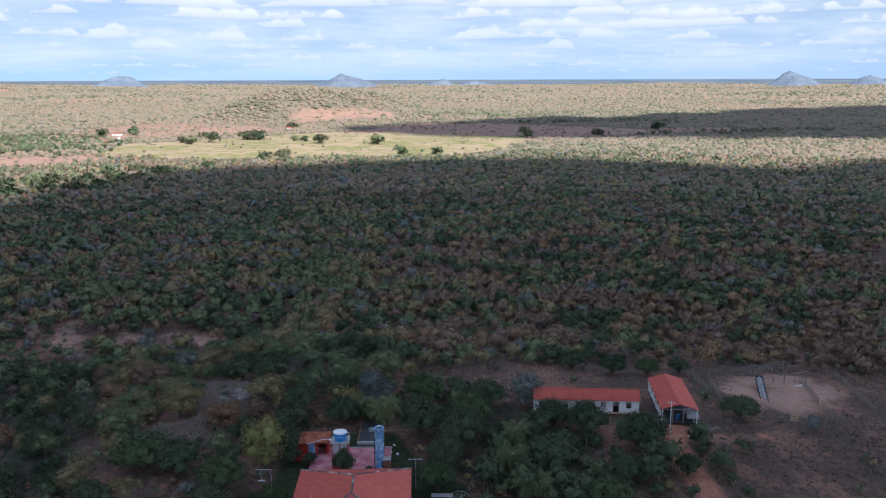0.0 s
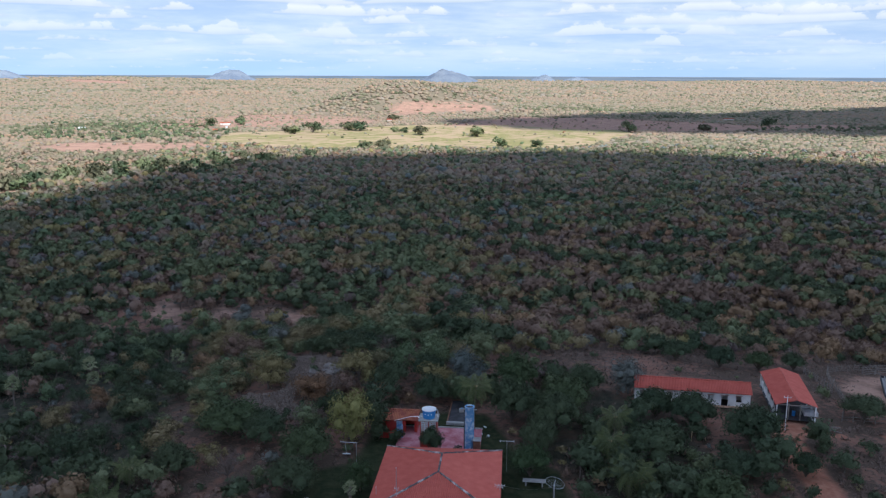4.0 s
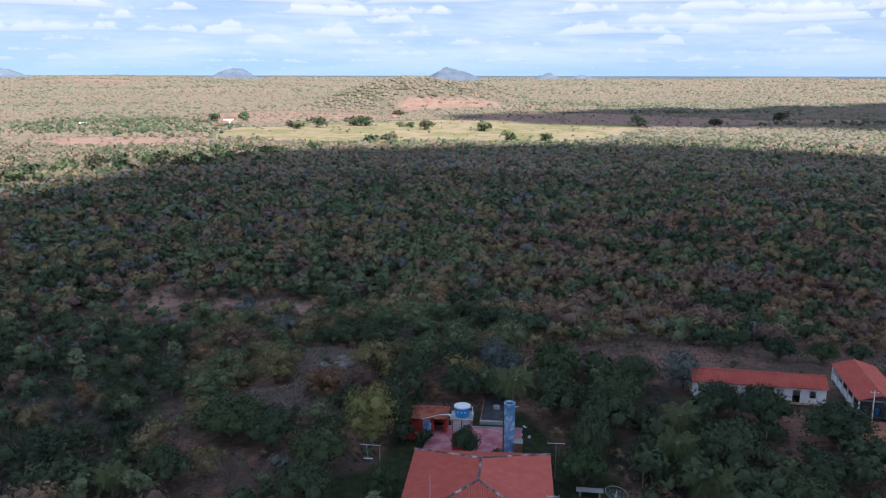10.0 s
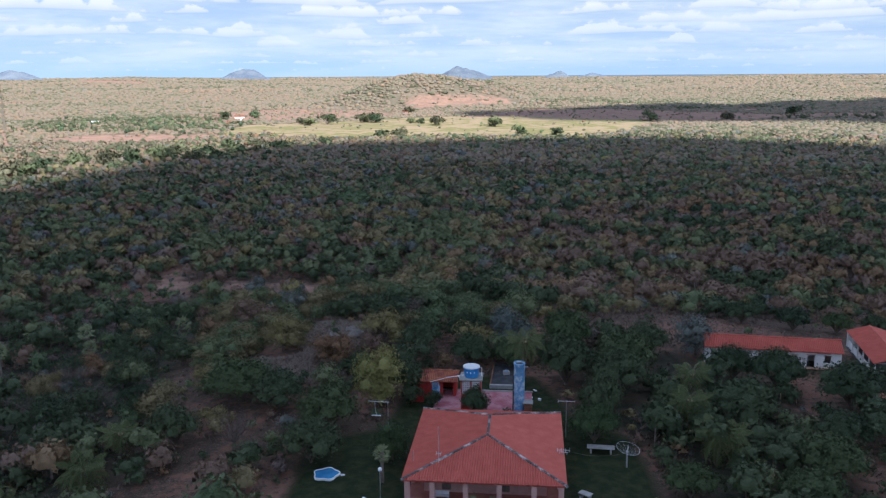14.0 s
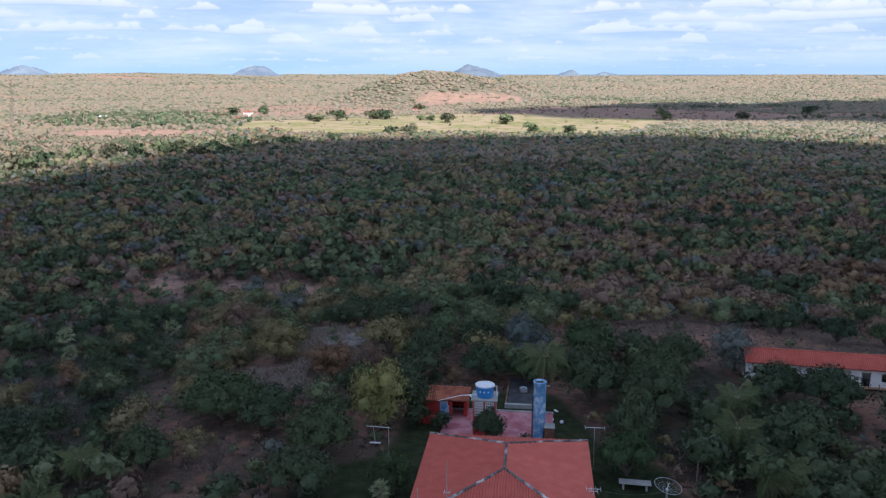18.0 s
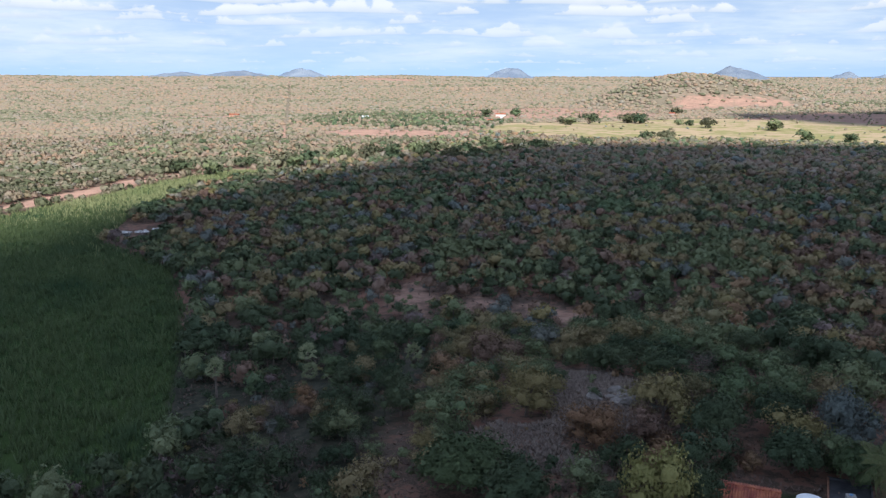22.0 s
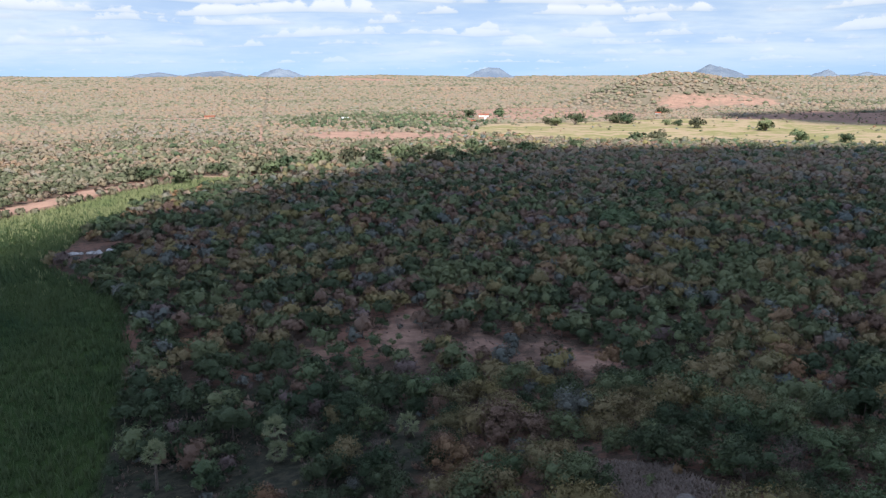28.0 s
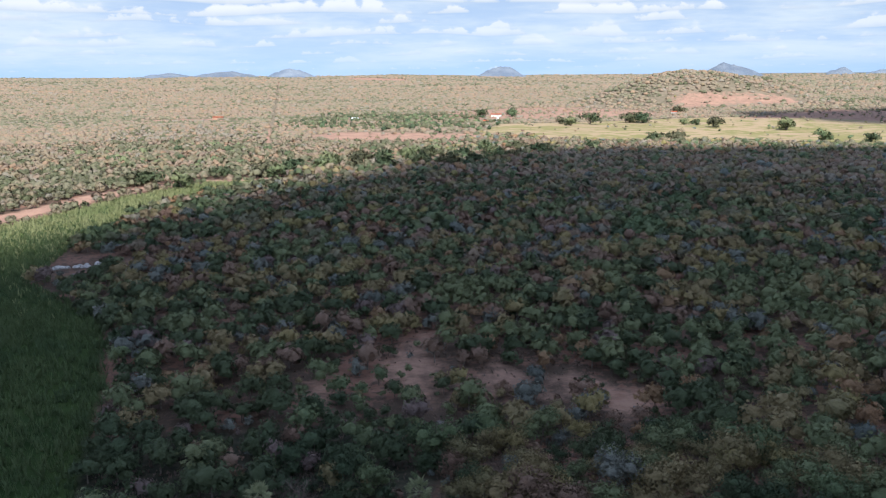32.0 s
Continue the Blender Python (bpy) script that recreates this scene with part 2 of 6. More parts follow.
# paler scrub set for the plain; distance haze is put into its tints
DRY_HAZED_LEAF = [
    foliage("scrub_green", (0.143, 0.163, 0.075), (0.190, 0.204, 0.098), (0.214, 0.209, 0.113), depth=0.72, greying=0.08, cast=(0.965, 0.985, 1.03)),
    foliage("scrub_green_pale", (0.240, 0.244, 0.129), (0.310, 0.300, 0.165), (0.341, 0.305, 0.184), depth=0.72, greying=0.08, cast=(0.965, 0.985, 1.03)),
    foliage("scrub_olive", (0.349, 0.293, 0.172), (0.431, 0.349, 0.214), (0.436, 0.339, 0.219), depth=0.72, greying=0.08, cast=(0.965, 0.985, 1.03)),
    foliage("scrub_yellow", (0.347, 0.278, 0.148), (0.424, 0.337, 0.189), (0.424, 0.322, 0.189), depth=0.72, greying=0.08, cast=(0.965, 0.985, 1.03)),
    foliage("scrub_grey", (0.326, 0.299, 0.209), (0.419, 0.378, 0.272), (0.431, 0.361, 0.261), depth=0.72, greying=0.08, cast=(0.965, 0.985, 1.03)),
    foliage("scrub_brown", (0.372, 0.271, 0.182), (0.454, 0.333, 0.224), (0.454, 0.333, 0.219), depth=0.72, greying=0.08, cast=(0.965, 0.985, 1.03)),
    foliage("scrub_rust", (0.407, 0.259, 0.147), (0.524, 0.339, 0.199), (0.512, 0.349, 0.209), depth=0.72, greying=0.08, cast=(0.965, 0.985, 1.03)),
    foliage("scrub_twigs", (0.338, 0.265, 0.214), (0.431, 0.339, 0.277), (0.419, 0.333, 0.261), through=0.05, depth=0.72, greying=0.08, cast=(0.965, 0.985, 1.03)),
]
BARK = plain("bark", (0.13, 0.10, 0.08), (0.24, 0.20, 0.17), 2.5, 0.9, 0.6)


def soil_material():
    """Dry ground: red-brown soil, straw and scrub, with the cover given per vertex."""
    m = bpy.data.materials.new("dry_ground")
    g = Graph(m)
    p = place(g)

    def cover(name, edge=0.5):
        a = g.add("ShaderNodeAttribute", attribute_name=name).outputs["Fac"]
        wob = g.math("MULTIPLY", g.math("SUBTRACT", g.noise(p, 0.11, 6.0, 0.65), 0.5), edge)
        return g.ramp(g.math("ADD", a, wob), 0.35, 0.65)

    mid, fine, tiny = g.noise(p, 0.06, 6.0, 0.6), g.noise(p, 0.7, 5.0, 0.65), g.noise(p, 4.5, 4.0, 0.7)
    soil = g.mix(g.ramp(fine, 0.35, 0.7), (0.190, 0.098, 0.070), (0.30, 0.170, 0.125))
    straw = g.mix(g.ramp(tiny, 0.35, 0.7), (0.130, 0.080, 0.060), (0.240, 0.160, 0.120))
    base = g.mix(g.ramp(g.math("ADD", g.math("MULTIPLY", mid, 0.6), g.math("MULTIPLY", fine, 0.4)), 0.40, 0.58), soil, straw)
    scrub = g.mix(g.ramp(tiny, 0.4, 0.65), (0.060, 0.044, 0.034), (0.135, 0.092, 0.066))
    base = g.mix(g.ramp(g.math("MULTIPLY", g.math("ADD", fine, mid), 0.5), 0.43, 0.53), base, scrub)
    pasture = g.mix(g.ramp(g.math("ADD", g.math("MULTIPLY", mid, 0.55), g.math("MULTIPLY", g.noise(p, 0.018, 5.0, 0.6), 0.45)), 0.45, 0.55), (0.215, 0.20, 0.085), (0.345, 0.26, 0.165))
    away = g.add("ShaderNodeAttribute", attribute_name="plain").outputs["Fac"]
    dry = g.mix(g.ramp(g.math("ADD", g.math("MULTIPLY", mid, 0.5), g.math("MULTIPLY", g.noise(p, 0.012, 4.0, 0.6), 0.5)), 0.40, 0.62), (0.15, 0.130, 0.090), (0.23, 0.185, 0.135))
    base = g.mix(away, base, dry)
    # floor under the trees: leaf litter, with their shade mixed into the colour
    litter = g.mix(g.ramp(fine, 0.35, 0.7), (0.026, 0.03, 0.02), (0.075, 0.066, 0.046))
    base = g.mix(cover("dark_share", 0.8), base, litter)
    base = g.mix(cover("pasture"), base, pasture)
    bare = g.mix(g.ramp(g.math("MULTIPLY", g.math("ADD", fine, mid), 0.5), 0.40, 0.62), (0.38, 0.235, 0.172), (0.26, 0.160, 0.122))
    base = g.mix(cover("bare", 0.95), base, bare)
    lawn = g.mix(g.ramp(fine, 0.35, 0.7), (0.018, 0.028, 0.012), (0.046, 0.050, 0.024))
    base = g.mix(cover("lawn", 0.3), base, lawn)
    reeds = g.mix(g.ramp(g.math("ADD", g.math("MULTIPLY", mid, 0.5), g.math("MULTIPLY", tiny, 0.5)), 0.35, 0.65), (0.022, 0.045, 0.013), (0.055, 0.085, 0.024))
    base = g.mix(cover("reeds", 0.35), base, reeds)
    track = g.mix(g.ramp(fine, 0.35, 0.68), (0.30, 0.125, 0.080), (0.40, 0.195, 0.130))
    base = g.mix(cover("track", 0.25), base, track)
    relief = g.math("ADD", fine, g.math("MULTIPLY", tiny, 0.4))
    principled(g, base, 0.95, relief, 0.7, 0.25, 0.1)
    return m


# ---- lie of the land ----
rng = np.random.default_rng(7)


def sstep(a, b, v):
    v = np.clip((v - a) / (b - a), 0, 1)
    return v * v * (3 - 2 * v)


def height(x, y):
    """Ground height: the farm stands on a low rise, the plain lies below, and climbs slowly to the skyline."""
    x, y = np.asarray(x, float), np.asarray(y, float)
    r = np.hypot(np.where(x > 0, 0.75, 1.22) * x, np.maximum(0, y - 15) + np.minimum(0, y + 40) * 0.5)
    z = -12.5 * sstep(35, 135, r)
    d = np.hypot(x, y + 60)
    z = z - 4.5 * sstep(250, 750, d) + 47 * (np.maximum(0, d - 1100) / 3750) ** 1.5
    for hx, hy, hr, hh in ((-90, 1670, 250, 49), (36, 1990, 210, 43), (40, 1640, 330, 12)):
        q = np.clip(1 - ((x - hx) ** 2 + (y - hy) ** 2) / hr**2, 0, 1)
        z = z + hh * q * q
    z = z + 12 * sstep(1500, 4600, d) * sstep(0.08, 0.42, -x / (d + 1.0))
    far = sstep(150, 700, d)
    z = z + far * 1.3 * (np.sin(x * 0.013 + 1.0) * np.cos(y * 0.011) + 0.6 * np.sin(x * 0.029 - y * 0.023))
    return z + 5.0 * sstep(1200, 2600, d) * np.sin(x * 0.0041 + 0.7) * np.cos(y * 0.0037 + x * 0.0012)


def inside(x, y, poly, soft):
    """1 within the polygon, falling to 0 over soft metres outside its edge."""
    x, y = np.asarray(x, float), np.asarray(y, float)
    odd, near = np.zeros(x.shape, bool), np.full(x.shape, 1e9)
    for (ax, ay), (bx, by) in zip(poly, poly[1:] + poly[:1]):
        cross = ((ay > y) != (by > y)) & (x < (bx - ax) * (y - ay) / (by - ay + 1e-12) + ax)
        odd ^= cross
        t = np.clip(((x - ax) * (bx - ax) + (y - ay) * (by - ay)) / ((bx - ax) ** 2 + (by - ay) ** 2), 0, 1)
        near = np.minimum(near, np.hypot(x - ax - t * (bx - ax), y - ay - t * (by - ay)))
    return np.clip(0.5 + np.where(odd, near, -near) / soft, 0, 1)


def along(x, y, line, width):
    """1 on the line, 0.5 at half its width, falling off outside."""
    near = np.full(np.shape(x), 1e9)
    for (ax, ay), (bx, by) in zip(line, line[1:]):
        t = np.clip(((x - ax) * (bx - ax) + (y - ay) * (by - ay)) / ((bx - ax) ** 2 + (by - ay) ** 2), 0, 1)
        near = np.minimum(near, np.hypot(x - ax - t * (bx - ax), y - ay - t * (by - ay)))
    return np.clip(1 - near / width, 0, 1)


PASTURE = [(-255, 790), (-270, 985), (-205, 1030), (-87, 1141), (63, 1224), (240, 1090), (250, 1000), (190, 870), (137, 777), (50, 752), (-60, 739), (-150, 743)]
REEDS = [(-274, 180), (-284, 237), (-293, 327), (-288, 388), (-256, 402), (-262, 340), (-250, 279), (-228, 215), (-203, 170), (-160, 147), (-127, 106), (-100, 64), (-85, 40), (-80, 30), (-84, 23), (-100, 12), (-130, 0), (-160, 0), (-220, 60)]
BARE_FIELD = [(-424, 759), (-438, 850), (-353, 840), (-235, 840), (-215, 725), (-295, 680), (-373, 690)]
DIRT_FAR = [(-540, 1089), (-476, 1201), (-395, 1500), (-230, 1480), (-40, 1300), (-60, 1200), (-203, 1135), (-292, 1046)]
SHADE_FIELD = [(0, 1150), (60, 1300), (140, 1400), (330, 1330), (480, 1180), (620, 1180), (600, 1080), (300, 1060), (120, 1140)]
BARE_SLOPE = [(-115, 1475), (-90, 1520), (-4, 1535), (101, 1591), (130, 1480), (5, 1445), (-91, 1384)]
BARE_NEAR = [
    [(-101, 122), (-97, 131), (-90, 134), (-85, 120), (-82, 101), (-88, 101), (-95, 112)],
    [(-92, 135), (-91, 157), (-82, 168), (-76, 150), (-70, 122), (-66, 107), (-67, 94), (-72, 97), (-75, 110), (-86, 124)],
    [(-72, 131), (-69, 153), (-59, 142), (-48, 146), (-38, 141), (-28, 167), (-25, 158), (-32, 136), (-36, 112), (-42, 110), (-48, 126), (-61, 118)],
]
CLEARING = [(8, 50), (20, 64), (52, 72), (120, 84), (150, 60), (120, 20), (100, -30), (56, -30), (62, 10), (64, 25), (50, 27), (28, 34), (24, 46)]
YARD = [(-22, -12), (-21, 8), (-13, 12), (-9, 31), (8, 31), (12, 15), (18, 9), (18, -12)]
SANDY_BANK = [(-97, 27), (-90, 22), (-96, 10), (-112, 14), (-110, 24)]
# the two stands of trees whose floor is drawn darker
DARK_STAND = [(-112, 30), (-122, 90), (-104, 100), (-84, 112), (-62, 96), (-50, 66), (-44, 30), (-40, -30), (-120, -30)]
GROVE = [(12, 14), (10, 44), (34, 44), (38, 32), (46, 22), (44, -8), (22, -14), (18, 4)]
CORRAL = [(72, 34), (75, 44), (79, 56), (85, 66), (100, 75), (116, 73), (111, 53), (107, 40), (96, 36)]
TRACK = [(59, 27), (55.8, 22), (54.9, 14), (53.9, 4), (53, -12), (50, -40)]
TRACK_2 = [(58, 24), (68, 23.5), (76, 24), (84, 31)]
TRACK_3 = [(-24, 50), (-22, 38), (-27, 24), (-30, 10), (-36, -8), (-38, -30)]
ROCKY = [(-33, 66), (-25, 66), (-18, 58), (-19, 48), (-20, 30), (-32, 27), (-38, 34), (-31, 46)]
LINE_CUT = [(-381, 624), (-480, 804), (-683, 1187), (-1104, 1975), (-1712, 3121)]
FAR_STRIP = [(-1790, 3900), (-1325, 3586), (-1246, 3299), (-1511, 3414)]
FAR_YARD = [(-800, 1000), (-715, 1085), (-640, 990), (-736, 940)]
BELTS = [[(300, 1370), (455, 1415), (620, 1400), (600, 1375), (455, 1385), (310, 1345)], [(137, 1546), (237, 1610), (420, 1640), (415, 1560), (240, 1540), (148, 1500)], [(400, 1045), (510, 1032), (756, 1114), (760, 1150), (500, 1065)], [(-517, 886), (-570, 1129), (-440, 1171), (-303, 1050), (-252, 870), (-304, 835), (-418, 890)], [(-509, 536), (-488, 625), (-374, 590), (-306, 477), (-334, 462), (-444, 470)], [(-302, 603), (-303, 665), (-196, 700), (-108, 700), (-130, 610), (-184, 568), (-258, 570)]]
PALM_GROVE = [(-593, 669), (-662, 840), (-550, 877), (-420, 661), (-481, 600)]


def covers(x, y):
    """Ground cover at a place: name to share of 0..1."""
    bare = np.zeros(np.shape(x))
    for poly, soft, full in ((BARE_FIELD, 70, 0.74), (DIRT_FAR, 120, 0.60), (FAR_STRIP, 60, 1.0), (FAR_YARD, 50, 0.8), (SHADE_FIELD, 60, 1.0), (BARE_SLOPE, 60, 0.62), (CORRAL, 8, 0.62), (SANDY_BANK, 10, 0.6), *((p, 14, 0.55) for p in BARE_NEAR)):
        bare = np.maximum(bare, full * inside(x, y, poly, soft))
    bare = np.maximum(bare, 0.40 * inside(x, y, ROCKY, 10))
    bare = np.maximum(bare, along(x, y, [(-291, 180), (-300, 240), (-309, 330), (-300, 395), (-262, 412), (-245, 405)], 15))
    bare = np.maximum(bare, 0.8 * along(x, y, LINE_CUT, 6))
    track = np.maximum(along(x, y, TRACK, 4.6), 0.8 * along(x, y, TRACK_2, 2.2))
    return {
        "bare": bare,
        "pasture": inside(x, y, PASTURE, 30),
        "reeds": inside(x, y, REEDS, 8),
        "lawn": inside(x, y, YARD, 6),
        "dark_share": np.maximum(0.85 * inside(x, y, DARK_STAND, 22), 0.62 * inside(x, y, GROVE, 14)),
        "plain": sstep(600, 900, np.hypot(x, y + 60)),
        "track": np.maximum(track, 0.50 * along(x, y, TRACK_3, 3.6)),
    }


def wooded(x, y):
    """Share of the ground under trees."""
    c = covers(x, y)
    open_ = np.maximum.reduce([c["bare"], c["pasture"], c["reeds"], c["track"] * 1.2])
    for poly, soft in ((CLEARING, 8), (YARD, 5), (ROCKY, 6)):
        open_ = np.maximum(open_, 0.97 * inside(x, y, poly, soft))
    open_ = np.maximum(open_, along(x, y, LINE_CUT, 7))
    open_ = np.maximum(open_, inside(x, y, [(-222, 188), (-224, 204), (-190, 205), (-188, 190), (-200, 176)], 6))
    return np.clip(1 - open_ * 1.5, 0, 1)


def raw_mesh(name, verts, faces, mats, index=None, smooth=False, normals=None, tone=None):
    """A mesh from arrays of corners and of faces with equal corner counts."""
    me = bpy.data.meshes.new(name)
    verts, faces = np.asarray(verts, np.float32), np.asarray(faces, np.int32)
    n, k = faces.shape
    me.vertices.add(len(verts))
    me.vertices.foreach_set("co", verts.ravel())
    me.loops.add(n * k)
    me.loops.foreach_set("vertex_index", faces.ravel())
    me.polygons.add(n)
    me.polygons.foreach_set("loop_start", np.arange(0, n * k, k, dtype=np.int32))
    for m in mats:
        me.materials.append(m)
    if index is not None:
        me.polygons.foreach_set("material_index", np.asarray(index, np.int32))
    me.update(calc_edges=True)
    me.polygons.foreach_set("use_smooth", np.full(n, smooth or normals is not None))
    if normals is not None:
        me.attributes.new("custom_normal", "FLOAT_VECTOR", "POINT").data.foreach_set("vector", np.asarray(normals, np.float32).ravel())
    me.attributes.new("tone", "FLOAT", "FACE").data.foreach_set("value", np.full(n, 0.5, np.float32) if tone is None else np.asarray(tone, np.float32))
    return me


def make_ground():
    """One sheet to the skyline: rings about the path, finest in front of it."""
    front = np.radians(np.arange(-50, 42.01, 0.42))
    back = np.radians(np.arange(45, 308, 4.0))
    ang = np.concatenate([front, back])
    rad = [0.03]
    while rad[-1] < 4850:
        rad.append(rad[-1] + (4.0 if rad[-1] < 60 else 1.9 if rad[-1] < 260 else rad[-1] * 0.0095))
    rad = np.array(rad)
    a, r = np.meshgrid(ang, rad)
    x, y = -10 + r * np.sin(a), -60 + r * np.cos(a)
    x, y = np.append(x.ravel(), -10), np.append(y.ravel(), -60)
    verts = np.stack([x, y, height(x, y)], 1)
    na, nr = len(ang), len(rad)
    i, j = np.meshgrid(np.arange(nr - 1), np.arange(na), indexing="ij")
    k = (j + 1) % na
    quads = np.stack([i * na + j, (i + 1) * na + j, (i + 1) * na + k, i * na + k], -1).reshape(-1, 4)
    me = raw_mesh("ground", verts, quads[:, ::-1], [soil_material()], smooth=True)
    for name, share in covers(x, y).items():
        me.attributes.new(name, "FLOAT", "POINT").data.foreach_set("value", share.astype(np.float32))
    return tagged(new("ground", me), "dry reddish-brown scrubland soil with straw and bare patches", "ground", kind="structure")


make_ground()


# ---- clouds overhead that shade the farm ----
def cloud(label, puffs, base=2000.0):
    """A flat-based cumulus out of lumpy puffs, standing where its shade falls down the sun's way."""
    bm = bmesh.new()
    for px, py, pr in puffs:
        sx, sy = px + TO_SUN.x / TO_SUN.z * base, py + TO_SUN.y / TO_SUN.z * base
        made = bmesh.ops.create_icosphere(bm, subdivisions=3, radius=1.0)["verts"]
        for v in made:
            d = v.co.normalized()
            lump = 1 + 0.14 * noise.fractal(d * 2.2 + Vector((px, py, pr)) * 0.01, 1.0, 2.0, 4)
            v.co = Vector((sx + d.x * pr * lump, sy + d.y * pr * lump, base + (d.z * 0.45 if d.z > 0 else d.z * 0.12) * pr * lump))
    me = bpy.data.meshes.new("cumulus_cloud")
    bm.to_mesh(me)
    bm.free()
    me.materials.append(CLOUD_WHITE)
    return tagged(new("cumulus_cloud", me), label, "cloud", group="clouds overhead")


def cloud_material():
    """White vapour: scatters the light back and lets a part of it through, softly."""
    m = bpy.data.materials.new("cloud_white")
    g = Graph(m)
    back, on, blend = g.add("ShaderNodeBsdfDiffuse"), g.add("ShaderNodeBsdfTranslucent"), g.add("ShaderNodeMixShader")
    back.inputs[0].default_value = on.inputs[0].default_value = (0.88, 0.89, 0.92, 1)
    blend.inputs[0].default_value = 0.5
    g.wire(back.outputs[0], blend.inputs[1])
    g.wire(on.outputs[0], blend.inputs[2])
    g.wire(blend.outputs[0], g.add("ShaderNodeOutputMaterial").inputs[0])
    return m


CLOUD_WHITE = cloud_material()
cloud("broad white cumulus cloud with a flat grey base", [
    (-56, 60, 174), (-54, 200, 177), (-58, 330, 167), (-72, 430, 140), (-62, 515, 118), (40, 535, 125), (120, 545, 132), (200, 530, 140), (290, 470, 125), (400, 420, 140),
    (120, 250, 250), (420, 180, 250), (100, -80, 260), (-50, -150, 210), (400, -150, 300), (620, 250, 260), (540, 470, 150), (20, 400, 170)])
cloud("long ragged white cumulus cloud with a grey base", [
    (90, 1230, 90), (190, 1250, 130), (330, 1270, 170), (480, 1330, 190), (640, 1330, 210), (820, 1400, 260), (1050, 1450, 300), (1350, 1500, 350), (700, 1050, 140), (900, 1080, 180), (150, 1130, 70), (270, 1090, 90), (410, 1070, 110), (560, 1060, 120)])


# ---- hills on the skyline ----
# blue-grey instead of plain rock: distance haze is put into the colour
HAZED_ROCK = plain("hazed_hill_rock", (0.12, 0.155, 0.21), (0.20, 0.235, 0.28), 0.012, 0.95, 0.8, 6.0, where=place)


def hill(azimuth, half_left, half_right, top, far=4550.0, seed=0):
    """A rounded rocky hill on the skyline; azimuth and half widths in degrees, top in metres."""
    n, m = 56, 20
    cx, cy = -10 + far * math.sin(radians(azimuth)), -60 + far * math.cos(radians(azimuth))
    ux, uy = math.cos(radians(azimuth)), -math.sin(radians(azimuth))
    verts = []
    for i in range(n + 1):
        s = 2 * i / n - 1
        wide = far * math.tan(radians(half_left if s < 0 else half_right)) * s
        for j in range(m + 1):
            t = 2 * j / m - 1
            q = math.hypot(s, t)
            rise = (0.5 + 0.5 * math.cos(math.pi * min(1.0, q))) ** 1.15 * (1 + 0.28 * noise.fractal(Vector((s * 2.6 + seed, t * 2.6, seed)), 1, 2, 4))
            deep = t * far * math.tan(radians((half_left + half_right) / 2)) * 0.8
            x, y = cx + ux * wide - uy * deep, cy + uy * wide + ux * deep
            verts.append((x, y, float(height(x, y)) - 2 + top * rise))
    faces = [(i * (m + 1) + j, (i + 1) * (m + 1) + j, (i + 1) * (m + 1) + j + 1, i * (m + 1) + j + 1) for i in range(n) for j in range(m)]
    me = raw_mesh("hill", verts, np.array(faces), [HAZED_ROCK], smooth=True)
    return tagged(new("hill", me), "distant rocky hill above the plain, tinted blue-grey for haze", "hill", group="hills on the skyline", kind="structure")


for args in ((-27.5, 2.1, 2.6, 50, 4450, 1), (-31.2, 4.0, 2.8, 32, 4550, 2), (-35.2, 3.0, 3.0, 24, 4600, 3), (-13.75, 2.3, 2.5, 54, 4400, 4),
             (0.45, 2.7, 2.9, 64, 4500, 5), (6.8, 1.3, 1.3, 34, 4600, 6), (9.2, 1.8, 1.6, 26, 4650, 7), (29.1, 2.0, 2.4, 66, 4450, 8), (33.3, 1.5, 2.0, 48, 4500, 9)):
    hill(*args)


def skyline_ridge():
    """The low wooded ridge that closes the plain, a thin uneven rise all along the skyline."""
    n = 420
    ang = np.radians(np.linspace(-50, 44, n))
    k = np.arange(n)
    crest = 3 + 3 * np.sin(k * 0.045 + 1) * np.sin(k * 0.017) + 1.6 * np.sin(k * 0.13) + 0.8 * np.sin(k * 0.61)
    verts = []
    for far, up in ((4620, -3.0), (4720, 1.0), (4800, 0.0)):
        x, y = -10 + far * np.sin(ang), -60 + far * np.cos(ang)
        verts.append(np.stack([x, y, height(x, y) + (crest if up > 0 else up)], 1))
    i = np.arange(n - 1)
    faces = np.concatenate([np.stack([b * n + i, b * n + i + 1, (b + 1) * n + i + 1, (b + 1) * n + i], 1) for b in (0, 1)])
    me = raw_mesh("skyline_ridge", np.concatenate(verts), faces, [HAZED_ROCK], smooth=True)
    return tagged(new("skyline_ridge", me), "low wooded ridge along the skyline, tinted blue-grey for haze", "ridge", kind="structure")


skyline_ridge()


# ---- woods ----
def leaf_quads(centre, normal, size, slim, gen):
    """Small bent leaf sprays: quads at the centres, facing the normals."""
    n = len(centre)
    nor = normal / (np.linalg.norm(normal, axis=1, keepdims=True) + 1e-9)
    ref = gen.normal(size=(n, 3))
    u = np.cross(nor, ref)
    u /= np.linalg.norm(u, axis=1, keepdims=True) + 1e-9
    v = np.cross(nor, u)
    a, b = size[:, None] * 0.5, size[:, None] * 0.5 * slim
    lift = nor * size[:, None] * 0.12
    corners = np.stack([centre - u * a - v * b * 0.6 - lift, centre + u * a * 0.7 - v * b, centre + u * a + v * b * 0.7 - lift, centre - u * a * 0.6 + v * b], 1)
    return corners.reshape(-1, 3), np.arange(n * 4).reshape(n, 4)


